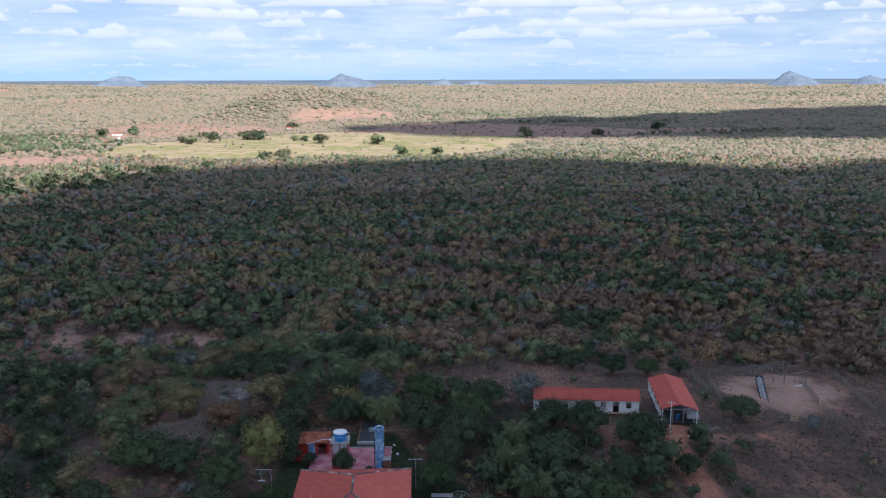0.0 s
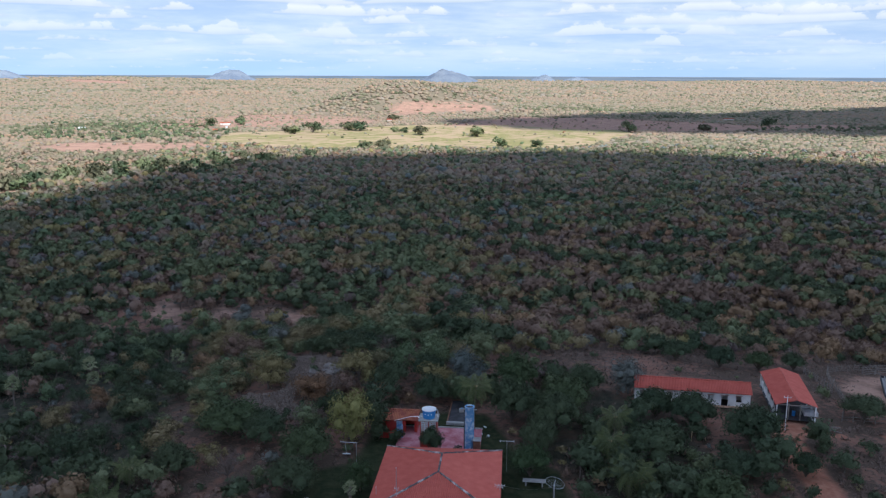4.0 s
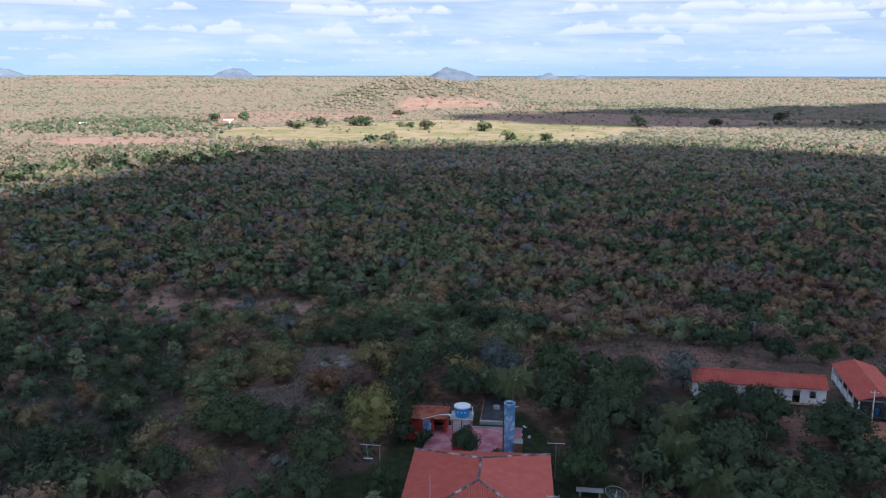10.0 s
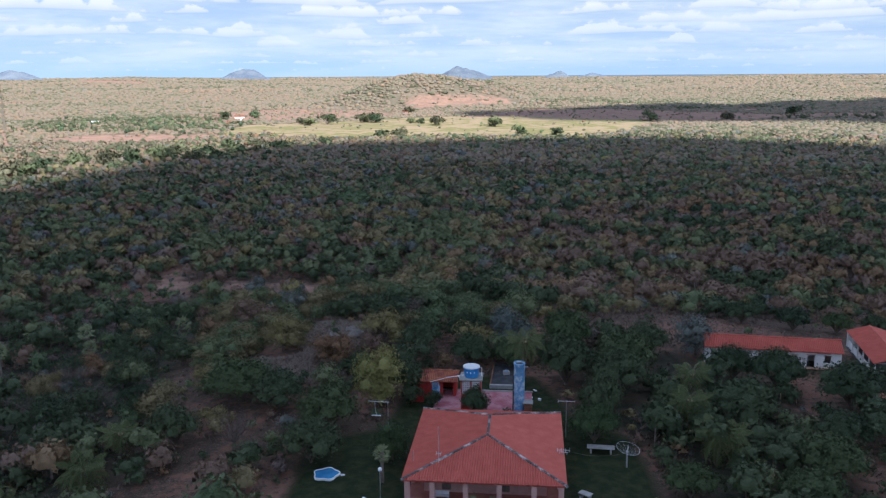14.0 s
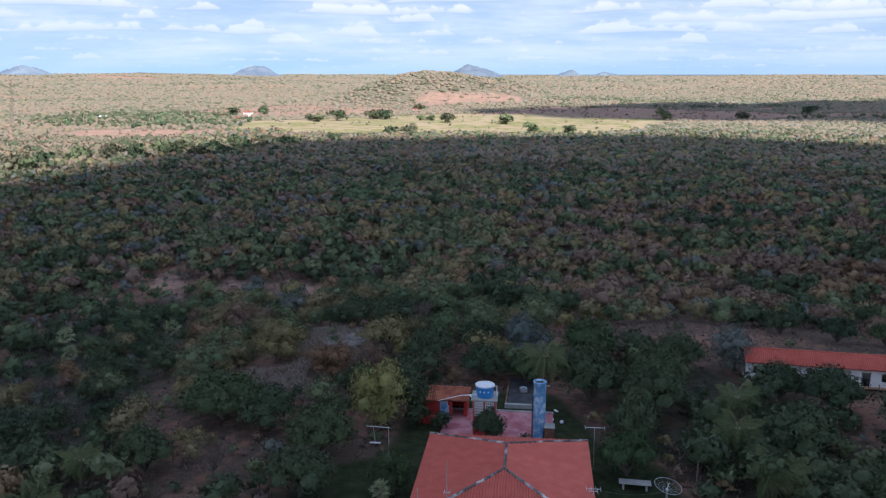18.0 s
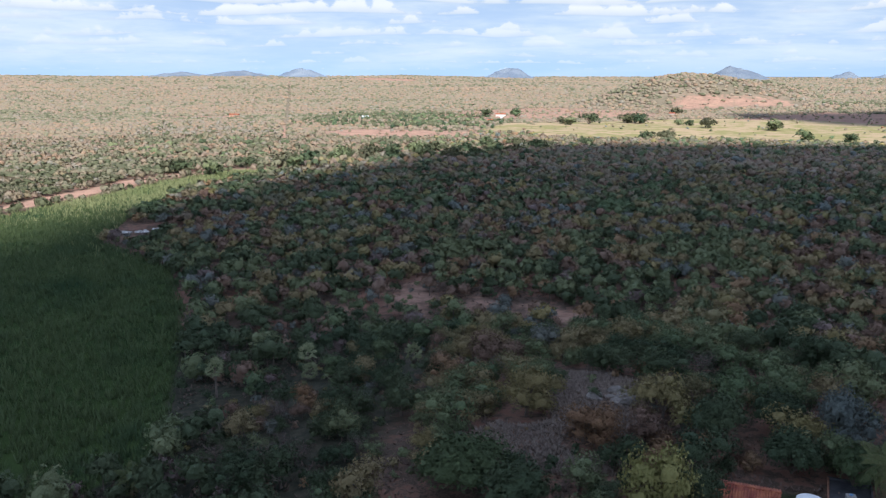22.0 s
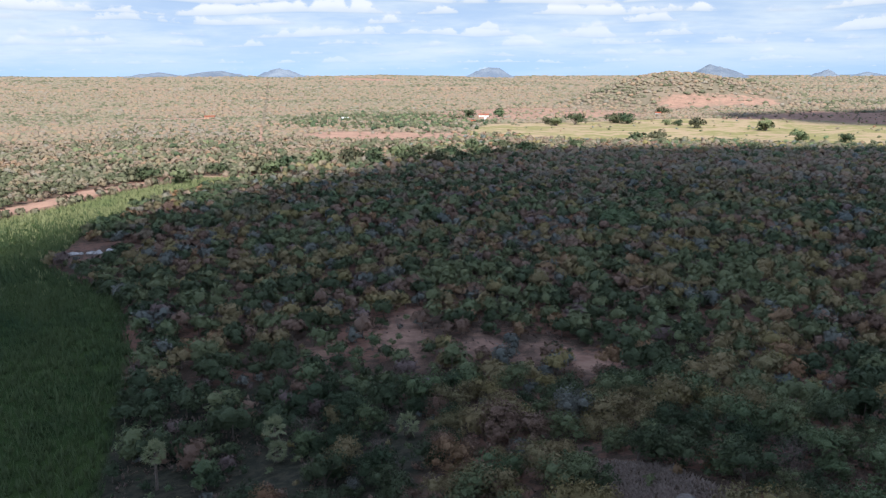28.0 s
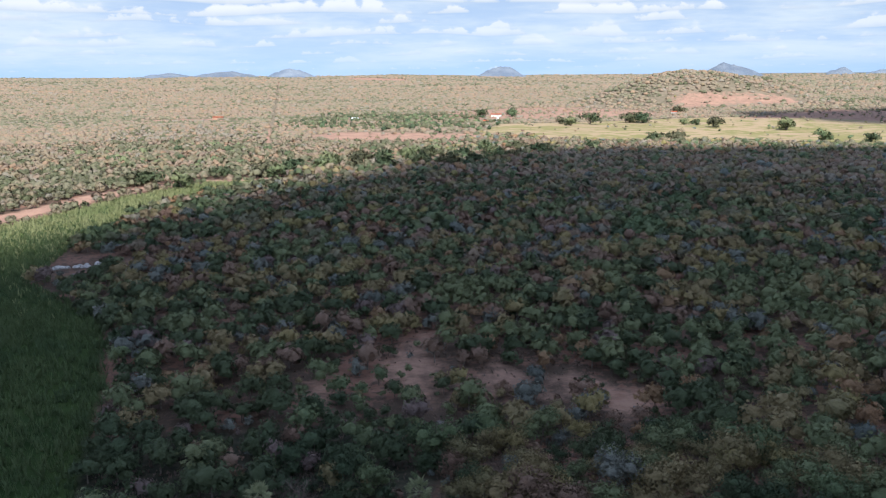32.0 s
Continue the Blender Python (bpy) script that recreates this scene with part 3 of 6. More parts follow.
def dome(sides, rows):
    """Directions and quads of a small dome that is closed on top, as the body of a clump of leaves."""
    polar = np.radians(np.linspace(112, 24, rows))
    turn = np.arange(sides) * 2 * np.pi / sides
    dirs = np.stack([np.sin(polar)[:, None] * np.cos(turn), np.sin(polar)[:, None] * np.sin(turn), np.cos(polar)[:, None] + 0 * turn], -1).reshape(-1, 3)
    quads = [(r * sides + k, r * sides + (k + 1) % sides, (r + 1) * sides + (k + 1) % sides, (r + 1) * sides + k) for r in range(rows - 1) for k in range(sides)]
    top = (rows - 1) * sides
    quads += [(top, top + k, top + k + 1, top + k + 2) for k in range(1, sides - 2, 2)]
    return dirs, np.array(quads)


def bodies(centre, radius, out, gen, sides, rows, flat=0.85, rough=0.16):
    """Lumpy leaf bodies at the centres; returns corners, faces and soft normals."""
    dirs, quads = dome(sides, rows)
    n = len(centre)
    spin = gen.uniform(0, 2 * np.pi, n)
    c, s_ = np.cos(spin)[:, None], np.sin(spin)[:, None]
    d = np.stack([dirs[:, 0] * c - dirs[:, 1] * s_, dirs[:, 0] * s_ + dirs[:, 1] * c, np.broadcast_to(dirs[:, 2], (n, len(dirs)))], -1)
    swell = radius[:, None, None] * gen.uniform(1 - rough, 1 + rough, (n, len(dirs), 1))
    verts = centre[:, None] + d * swell * (1, 1, flat)
    soft = d * 0.9 + out[:, None] * 0.6 + gen.normal(size=d.shape) * 0.16 + (0, 0, 0.22)
    soft /= np.linalg.norm(soft, axis=-1, keepdims=True)
    faces = (np.arange(n)[:, None, None] * len(dirs) + quads).reshape(-1, 4)
    return verts.reshape(-1, 3), faces, soft.reshape(-1, 3), len(quads)


def crowns(x, y, z, radius, tall, lumps, sprays, size, gen, slim=0.75, sky=0.35, sides=6, rows=3, body=0.60):
    """Leafy bodies and sprays of leaves over several lumps for each tree; returns corners, faces, the tree of every face, normals and which faces are bodies."""
    n = len(x)
    la = gen.uniform(0, 2 * np.pi, (n, lumps))
    lr = np.sqrt(gen.uniform(0, 1, (n, lumps))) * 0.52
    lr[:, 0] *= 0.3
    lh = gen.uniform(0.30, 0.74, (n, lumps)) * (1 - 0.35 * lr)
    lh[:, 0] = gen.uniform(0.50, 0.66, n)
    lx, ly = np.cos(la) * lr * radius[:, None], np.sin(la) * lr * radius[:, None]
    lz = lh * tall[:, None]
    rad = gen.uniform(0.32, 0.52, (n, lumps)) * radius[:, None]
    rad[:, 0] = gen.uniform(0.48, 0.62, n) * radius
    per = sprays // lumps
    d = gen.normal(size=(n, lumps, per, 3))
    d[..., 2] = np.abs(d[..., 2]) * 1.1 - 0.25
    d /= np.linalg.norm(d, axis=-1, keepdims=True)
    reach = rad[..., None, None] * gen.uniform(0.72, 1.18, (n, lumps, per, 1))
    mid = np.stack([lx + x[:, None], ly + y[:, None], lz + z[:, None]], -1)
    c = mid[:, :, None] + d * reach * (1, 1, 0.85)
    nor = d + gen.normal(size=d.shape) * 0.75 + (0, 0, sky)
    sz = np.broadcast_to((size * radius)[:, None, None], d.shape[:3]) * gen.uniform(0.65, 1.35, d.shape[:3])
    verts, faces = leaf_quads(c.reshape(-1, 3), nor.reshape(-1, 3), sz.ravel(), slim, gen)
    # leaves shade with the roundness of their lump and of the whole crown
    out = np.stack([lx, ly, lz - 0.35 * tall[:, None]], -1) / radius[:, None, None]
    soft = d * 0.9 + out[:, :, None] * 0.7 + gen.normal(size=d.shape) * 0.22 + (0, 0, 0.20 + 0.2 * sky)
    soft = (soft / np.linalg.norm(soft, axis=-1, keepdims=True)).reshape(-1, 3)
    bv, bf, bn, each = bodies(mid.reshape(-1, 3), rad.ravel() * body, out.reshape(-1, 3), gen, sides, rows)
    owner = np.concatenate([np.repeat(np.arange(n), lumps * per), np.repeat(np.arange(n), lumps * each)])
    inner = np.concatenate([np.zeros(len(faces)), np.full(len(bf), 2.0)])
    return np.concatenate([verts, bv]), np.concatenate([faces, bf + len(verts)]), owner, np.concatenate([np.repeat(soft, 4, axis=0), bn]), inner


def stems(x, y, z, tall, wide):
    """Three-sided tapered stems."""
    k = np.array([0, 2.09, 4.19])
    ring = np.stack([np.cos(k), np.sin(k), 0 * k], -1)
    base = np.stack([x, y, z - 0.2], -1)[:, None]
    lo = base + ring * wide[:, None, None]
    hi = base + ring * wide[:, None, None] * 0.45 + np.stack([0 * x, 0 * x, tall * 0.7], -1)[:, None]
    verts = np.concatenate([lo, hi], 1).reshape(-1, 3)
    f = np.array([(0, 1, 4, 3), (1, 2, 5, 4), (2, 0, 3, 5)])
    return verts, (np.arange(len(x))[:, None, None] * 6 + f).reshape(-1, 4)


def stands(x, y):
    """Slow variation of the kind of tree over the land, -1..1."""
    return np.sin(x * 0.021 + 2 * np.sin(y * 0.013)) * 0.5 + np.cos(y * 0.027 + 1.7 * np.sin(x * 0.017)) * 0.5


def kinds(x, y, gen):
    """A leaf material for each tree: greener low down by the wetland, browner on the rise and far off."""
    s = stands(x, y) + gen.normal(size=len(x)) * 0.35
    dark_share = np.clip(inside(x, y, REEDS, 70) * 1.7, 0, 1) * (x > -262)
    d = np.hypot(x, y + 60)
    far, near = sstep(350, 900, d), 1 - sstep(120, 250, d)
    # neighbours are mostly of one kind
    u = (stands(x * 1.5 + 7, y * 1.7) * 1.1 + stands(x * 3.7, y * 3.3 + 5) * 0.45 + 0.42 * gen.uniform(size=len(x))) % 1.0
    table = np.array([[0.20, 0.33, 0.18, 0.09, 0.10, 0.06, 0.03, 0.01], [0.18, 0.26, 0.17, 0.07, 0.10, 0.14, 0.06, 0.02], [0.56, 0.22, 0.04, 0.01, 0.07, 0.03, 0.02, 0.05], [0.10, 0.20, 0.28, 0.08, 0.05, 0.24, 0.05, 0.0], [0.27, 0.17, 0.15, 0.09, 0.05, 0.14, 0.09, 0.04]])
    w = np.clip(0.5 + 0.5 * s, 0, 1)[:, None]
    p = table[0] * (1 - w) + table[1] * w
    p = p * (1 - 0.7 * near[:, None]) + table[4] * 0.7 * near[:, None]
    p = p * (1 - dark_share[:, None]) + table[2] * dark_share[:, None]
    rusty = (0.88 * sstep(0, 30, x) * sstep(55, 75, y) * (1 - sstep(170, 330, y)))[:, None]
    p = p * (1 - rusty) + np.array([0.22, 0.10, 0.06, 0.03, 0.02, 0.36, 0.17, 0.04]) * rusty
    green = np.clip(stands(x * 0.22 + 3, y * 0.26) * 1.3, 0, 0.8)[:, None]
    p = p * (1 - far[:, None]) + (table[3] * (1 - green) + np.array([0.36, 0.34, 0.14, 0.04, 0.10, 0.02, 0.0, 0.0]) * green) * far[:, None]
    tawny = (np.clip(stands(x * 0.31 + 40, y * 0.37 + 9) * 1.4, 0, 0.85) * far)[:, None]
    p = p * (1 - tawny) + np.array([0.03, 0.06, 0.20, 0.10, 0.02, 0.44, 0.15, 0.0]) * tawny
    edge_ = d + 20 * np.sin(x * 0.05) + gen.normal(size=len(x)) * 12
    p[(x < -262) & (d < 740) & (edge_ < 640)] = (0.34, 0.36, 0.16, 0.06, 0.05, 0.03, 0.0, 0.0)
    p[(x < -262) & (edge_ >= 640) & (edge_ < 700)] = (0.02, 0.12, 0.24, 0.20, 0.02, 0.22, 0.18, 0.0)
    return np.minimum((np.cumsum(p, 1) / p.sum(1, keepdims=True) < u[:, None]).sum(1), 7)


def spread(r0, r1, a0, a1, gap, gen):
    """Places in a sector ahead, a jittered grid with the given gap."""
    reach = np.arange(-r1, r1, gap)
    gx, gy = np.meshgrid(reach, np.arange(0, r1, gap))
    gx = gx + gen.uniform(-0.48, 0.48, gx.shape) * gap + (np.arange(gx.shape[0]) % 2)[:, None] * gap * 0.5
    gy = gy + gen.uniform(-0.48, 0.48, gy.shape) * gap
    gx, gy = gx.ravel(), gy.ravel()
    d, a = np.hypot(gx, gy), np.degrees(np.arctan2(gx, gy))
    keep = (d >= r0) & (d < r1) & (a > a0) & (a < a1)
    return gx[keep] - 10, gy[keep] - 60


def wood(name, label, x, y, radius, tall, lumps, sprays, size, gen, stem=True, slim=0.75, sky=0.35, leaves=None, kind_=None, sides=6, rows=3, body=0.58):
    z = height(x, y)
    kind_ = kinds(x, y, gen) if kind_ is None else kind_
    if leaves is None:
        # paler leaves with distance stand in for haze, west of -262 for sunlight
        haze_sun_share = np.maximum(0.70 * sstep(250, 600, np.hypot(x, y + 60)), x < -262)
        kind_ = kind_ + 8 * (gen.uniform(size=len(x)) < haze_sun_share)
    verts, faces, owner, normals, inner = crowns(x, y, z, radius, tall, lumps, sprays, size, gen, slim, sky, sides, rows, body)
    index, tone = kind_[owner], (0.40 * gen.uniform(size=len(x)) + 0.30 + 0.30 * stands(x * 4.3, y * 3.9))[owner] + inner
    if stem:
        sv, sf = stems(x, y, z, tall, radius * 0.045)
        faces = np.concatenate([faces, sf + len(verts)])
        verts, index = np.concatenate([verts, sv]), np.concatenate([index, np.full(len(sf), 16)])
        round_ = np.tile([(1, 0, 0.1), (-0.5, 0.87, 0.1), (-0.5, -0.87, 0.1)], (len(sv) // 3, 1))
        normals, tone = np.concatenate([normals, round_]), np.concatenate([tone, np.full(len(sf), 0.5)])
    me = raw_mesh(name, verts, faces, [*(leaves or (*LEAF, *DRY_HAZED_LEAF)), BARK], index, normals=normals, tone=tone)
    return tagged(new(name, me), label, "trees", kind="stuff")


def make_woods():
    gen = np.random.default_rng(11)
    bands = ((205, 330, 4.3, 3, 99, 0.28, -54, 46, 4, 3, 0.68), (330, 520, 4.5, 2, 36, 0.40, -50, 40, 4, 3, 0.80), (520, 860, 5.0, 2, 12, 0.50, -50, 40, 4, 3, 0.90))
    for r0, r1, gap, lumps, sprays, size, left, right, sides, rows, body in bands:
        x, y = spread(r0, r1, left, right, gap, gen)
        keep = gen.uniform(size=len(x)) < wooded(x, y)
        x, y = x[keep], y[keep]
        radius = gap * 0.74 * gen.uniform(0.65, 1.35, len(x))
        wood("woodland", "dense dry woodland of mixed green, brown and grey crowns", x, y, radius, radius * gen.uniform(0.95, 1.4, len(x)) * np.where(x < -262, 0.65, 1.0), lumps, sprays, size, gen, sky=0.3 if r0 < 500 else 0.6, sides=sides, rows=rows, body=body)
    # greener belts of bush on the plain, and the pale palm grove
    for poly, gap, shade_, size in (*((b, 8.6, (8, 8, 1, 0, 9, 8), 4.4) for b in BELTS), (PALM_GROVE, 9.0, (12, 12, 9, 8), 3.4)):
        xs, ys = [p[0] for p in poly], [p[1] for p in poly]
        gx, gy = np.meshgrid(np.arange(min(xs), max(xs), gap), np.arange(min(ys), max(ys), gap))
        x, y = (g_.ravel() + gen.uniform(-0.5, 0.5, g_.size) * gap for g_ in (gx, gy))
        keep = (inside(x, y, poly, 75) * (0.55 + 0.45 * stands(x * 2.2, y * 2.5)) > gen.uniform(0.08, 0.7, len(x))) & (along(x, y, LINE_CUT, 8) < 0.2)
        x, y = x[keep], y[keep]
        radius = size * gen.uniform(0.6, 1.3, len(x))
        verts, faces, owner, normals, inner = crowns(x, y, height(x, y), radius, radius * 1.15, 4, 16, 0.34, gen, sides=4, body=0.85)
        me = raw_mesh("bush_belt", verts, faces, [*LEAF, *DRY_HAZED_LEAF], np.array(shade_)[gen.integers(0, len(shade_), len(x))][owner], normals=normals, tone=gen.uniform(size=len(x))[owner] + inner)
        tagged(new("bush_belt", me), "belt of green bushes and palms across the dry plain", "bushes", kind="stuff")
    # the far plain: low rounded crowns, in the distance joined into clumps
    for r0, r1, gap, wide in ((860, 1500, 6.2, 3.9), (1500, 2600, 8.8, 5.6), (2600, 4750, 15.5, 10.0)):
        x, y = spread(r0, r1, -50, 38, gap, gen)
        keep = gen.uniform(size=len(x)) < wooded(x, y) * (0.90 + 0.10 * stands(x * 0.9, y * 0.8))
        x, y = x[keep], y[keep]
        radius = wide * gen.uniform(0.55, 1.35, len(x))
        low = np.stack([x, y, height(x, y) + radius * gen.uniform(0.02, 0.22, len(x))], -1)
        verts, faces, normals, each = bodies(low, radius, np.zeros((len(x), 3)), gen, 4, 2, 0.44, 0.2)
        kind_ = kinds(x, y, gen)
        me = raw_mesh("far_woodland", verts, faces, DRY_HAZED_LEAF, np.repeat(kind_, each), normals=normals, tone=np.repeat(0.40 * gen.uniform(size=len(x)) + 2.30 + 0.30 * stands(x * 1.9, y * 1.6), each))
        tagged(new("far_woodland", me), "far-off dry scrub woodland covering the plain", "trees", kind="stuff")


make_woods()


# ---- building materials ----
TILE = plain("terracotta_tile", (0.445, 0.098, 0.070), (0.545, 0.138, 0.104), 0.9, 0.85, 0.12, 0.01, lo=0.28, hi=0.78)
# paler copy of TILE, for the right-hand slope of house and shed
TILE_PALE = plain("pale_terracotta_tile", (0.500, 0.118, 0.086), (0.600, 0.168, 0.128), 0.9, 0.85, 0.12, 0.01, lo=0.28, hi=0.78)
TILE_OLD = plain("stained_terracotta_tile", (0.42, 0.15, 0.08), (0.26, 0.075, 0.055), 1.1, 0.9, 0.4, 0.02, lo=0.42, hi=0.60)
MORTAR = plain("ridge_mortar", (0.10, 0.09, 0.09), (0.60, 0.56, 0.54), 0.6, 0.95, 0.6, 0.03, lo=0.46, hi=0.66)
PINK = plain("pink_plaster", (0.62, 0.36, 0.31), (0.70, 0.46, 0.40), 0.8, 0.85, 0.2, 0.01)
WHITE_WALL = plain("white_plaster", (0.66, 0.63, 0.60), (0.78, 0.76, 0.74), 0.7, 0.85, 0.2, 0.01)
OCHRE = plain("ochre_plinth", (0.45, 0.26, 0.17), (0.58, 0.38, 0.28), 0.8, 0.9, 0.3, 0.01)
RED = plain("red_paint", (0.42, 0.035, 0.03), (0.52, 0.07, 0.055), 1.0, 0.6, 0.2, 0.01)
PATIO = plain("worn_red_patio", (0.36, 0.10, 0.12), (0.50, 0.24, 0.26), 0.5, 0.8, 0.3, 0.01, lo=0.40, hi=0.60)
TANK_BLUE = plain("blue_plastic", (0.035, 0.20, 0.50), (0.05, 0.26, 0.58), 1.5, 0.45, 0.1, 0.01)
LID_WHITE = plain("white_plastic", (0.72, 0.74, 0.76), (0.82, 0.83, 0.84), 1.5, 0.5, 0.1, 0.01)
OLD_BLUE = plain("weathered_blue_paint", (0.12, 0.32, 0.58), (0.55, 0.66, 0.76), 1.3, 0.75, 0.4, 0.01, lo=0.44, hi=0.62)
TOWER_RED = plain("faded_red_plaster", (0.36, 0.085, 0.075), (0.50, 0.16, 0.14), 0.9, 0.85, 0.3, 0.01)
RUST = plain("rusty_plaster", (0.16, 0.07, 0.045), (0.30, 0.16, 0.10), 1.4, 0.9, 0.5, 0.02)
CONCRETE = plain("concrete", (0.30, 0.29, 0.28), (0.45, 0.44, 0.42), 0.9, 0.9, 0.4, 0.01)
DARK_MUD = plain("dark_mud", (0.035, 0.035, 0.04), (0.08, 0.08, 0.085), 0.8, 0.8, 0.3, 0.02)
GREY_WOOD = plain("weathered_wood", (0.14, 0.12, 0.105), (0.30, 0.26, 0.23), 2.0, 0.9, 0.6, 0.02)
PALE_WOOD = plain("pale_wood", (0.42, 0.31, 0.17), (0.55, 0.43, 0.27), 2.0, 0.85, 0.4, 0.02)
STEEL = plain("galvanised_steel", (0.42, 0.43, 0.44), (0.58, 0.59, 0.60), 2.0, 0.45, 0.2, 0.01, metal=0.6)
POOL_BLUE = plain("pool_blue", (0.04, 0.22, 0.46), (0.07, 0.30, 0.56), 1.0, 0.15, 0.1, 0.01, spec=0.5)
FLOOR_TILE = plain("veranda_floor", (0.30, 0.10, 0.08), (0.40, 0.17, 0.13), 0.8, 0.5, 0.1)
STONE = plain("grey_rock", (0.13, 0.115, 0.105), (0.30, 0.27, 0.25), 0.9, 0.95, 0.8, 0.08)
TAN_STONE = plain("tan_rock", (0.14, 0.12, 0.105), (0.31, 0.275, 0.245), 0.9, 0.95, 0.8, 0.08)
PALE_STONE = plain("pale_rock", (0.30, 0.285, 0.275), (0.66, 0.63, 0.61), 0.9, 0.95, 0.8, 0.08)


# ---- building blocks ----
def part(name, bm, material, parent=None, label=""):
    me = bpy.data.meshes.new(name)
    bm.to_mesh(me)
    bm.free()
    me.materials.append(material)
    ob = new(name, me)
    ob.parent = parent
    if label:
        ob["label"] = label
    return ob


def thing(name, m, label, category, group="", kind=""):
    ob = new(name)
    ob.matrix_world = m
    return tagged(ob, label, category, group, kind)


def box(size, at=(0, 0, 0), bevel=0.02, turn=0.0, bm=None):
    """A box standing on at, with softened edges."""
    bm = bm or bmesh.new()
    made = bmesh.ops.create_cube(bm, size=1.0)["verts"]
    bmesh.ops.transform(bm, matrix=Matrix.Translation((at[0], at[1], at[2] + size[2] / 2)) @ Matrix.Rotation(turn, 4, "Z") @ Matrix.Diagonal((*size, 1)), verts=made)
    if bevel:
        edges = list({e for v in made for e in v.link_edges})
        bmesh.ops.bevel(bm, geom=edges, offset=min(bevel, min(size) * 0.3), segments=1, affect="EDGES")
    return bm


def rod(a, b, r0, r1=None, sides=8, bm=None):
    """A tapered rod from a to b."""
    bm = bm or bmesh.new()
    a, b = Vector(a), Vector(b)
    made = bmesh.ops.create_cone(bm, cap_ends=True, segments=sides, radius1=r0, radius2=r0 if r1 is None else r1, depth=(b - a).length)["verts"]
    turn = (b - a).to_track_quat("Z", "Y").to_matrix().to_4x4()
    bmesh.ops.transform(bm, matrix=Matrix.Translation((a + b) / 2) @ turn, verts=made)
    return bm


def lathe(profile, sides=28):
    """A turned body from rows of radius and height."""
    bm = bmesh.new()
    rings = [[bm.verts.new((r * math.cos(2 * math.pi * k / sides), r * math.sin(2 * math.pi * k / sides), z)) for k in range(sides)] for r, z in profile]
    for lo, hi in zip(rings, rings[1:]):
        for k in range(sides):
            bm.faces.new((lo[k], lo[(k + 1) % sides], hi[(k + 1) % sides], hi[k])).smooth = True
    bm.faces.new(rings[-1])
    bm.faces.new(rings[0][::-1])
    return bm


def tiled_slope(a, b, uc, ud, rise, drop, pitch=0.26, course=0.55):
    """Barrel tiles over one slope: eave a to b, top between uc and ud along it, rise up and drop in plan (towards the inside)."""
    a, b = Vector(a), Vector(b)
    e = (b - a).normalized()
    inward = Vector((-e.y, e.x, 0))
    up = (inward * drop + Vector((0, 0, rise)))
    run = up.length
    f = up / run
    nrm = e.cross(f)
    length = (b - a).length
    bm = bmesh.new()
    prof = [(0.0, 0.0), (0.25, 0.07), (0.50, 0.115), (0.75, 0.07)]
    cols = int(length / pitch)
    us = [(c + p) * length / cols for c in range(cols) for p, _ in prof] + [length]
    hs = [h for c in range(cols) for _, h in prof] + [0.0]
    rows = max(2, int(run / course))
    prev = None
    for u, h in zip(us, hs):
        if uc > 1e-3 and u < uc:
            top = run * u / uc
        elif length - ud > 1e-3 and u > ud:
            top = run * (length - u) / (length - ud)
        else:
            top = run
        column = []
        wave = 0.025 * math.sin(u * 0.9) + 0.02 * math.sin(u * 2.3 + 1)
        for k in range(rows + 1):
            v = min(top, run * k / rows)
            for lip in ((0.0, 0.014) if 0 < k < rows else (0.014,) if k == 0 else (0.0,)):
                column.append(bm.verts.new(a + e * u + f * v + nrm * (h + lip + 0.02 + wave * min(1, v))))
        if prev:
            for k in range(len(column) - 1):
                if (column[k].co - column[k + 1].co).length + (prev[k].co - prev[k + 1].co).length > 1e-4:
                    bm.faces.new((prev[k], column[k], column[k + 1], prev[k + 1]))
        prev = column
    under = [a - nrm * 0.05, b - nrm * 0.05, a + e * ud + f * run - nrm * 0.05, a + e * uc + f * run - nrm * 0.05]
    lower = [bm.verts.new(p) for p in (under if ud - uc > 1e-3 else under[:3])]
    bm.faces.new(lower[::-1])
    return bm


def ridge_line(a, b, r=0.15):
    """Half-round ridge tiles bedded in mortar along a line, a little uneven."""
    a, b = Vector(a), Vector(b)
    n = max(2, int((b - a).length / 0.45))
    bm = bmesh.new()
    for k in range(n):
        p, q = a.lerp(b, k / n), a.lerp(b, (k + 1.08) / n)
        wob = Vector((0, 0, 0.03 * math.sin(k * 2.1)))
        rod(p + wob + Vector((0, 0, 0.03)), q + wob + Vector((0, 0, 0.05)), r * 1.08, r * 0.9, 7, bm)
    return bm


def roof_hip(owner, w, d, eave, top, rf, rb, mats):
    """A hipped roof of four tiled slopes with its ridge from rf to rb."""
    A, B, C, D = (-w / 2, -d / 2, eave), (w / 2, -d / 2, eave), (w / 2, d / 2, eave), (-w / 2, d / 2, eave)
    F, R = (0, rf, top), (0, rb, top)
    h = top - eave
    part("roof_slope", tiled_slope(A, B, w / 2, w / 2, h, rf + d / 2), mats[0], owner)
    part("roof_slope", tiled_slope(B, C, rf + d / 2, rb + d / 2, h, w / 2), mats[1], owner)
    part("roof_slope", tiled_slope(C, D, w / 2, w / 2, h, d / 2 - rb), mats[0], owner)
    part("roof_slope", tiled_slope(D, A, d / 2 - rb, d / 2 - rf, h, w / 2), mats[0], owner)
    for p, q in ((A, F), (B, F), (C, R), (D, R), (F, R)):
        part("ridge_cap", ridge_line(Vector(p) + Vector((0, 0, 0.06)), Vector(q) + Vector((0, 0, 0.06))), MORTAR, owner, "grey mortared ridge tiles")


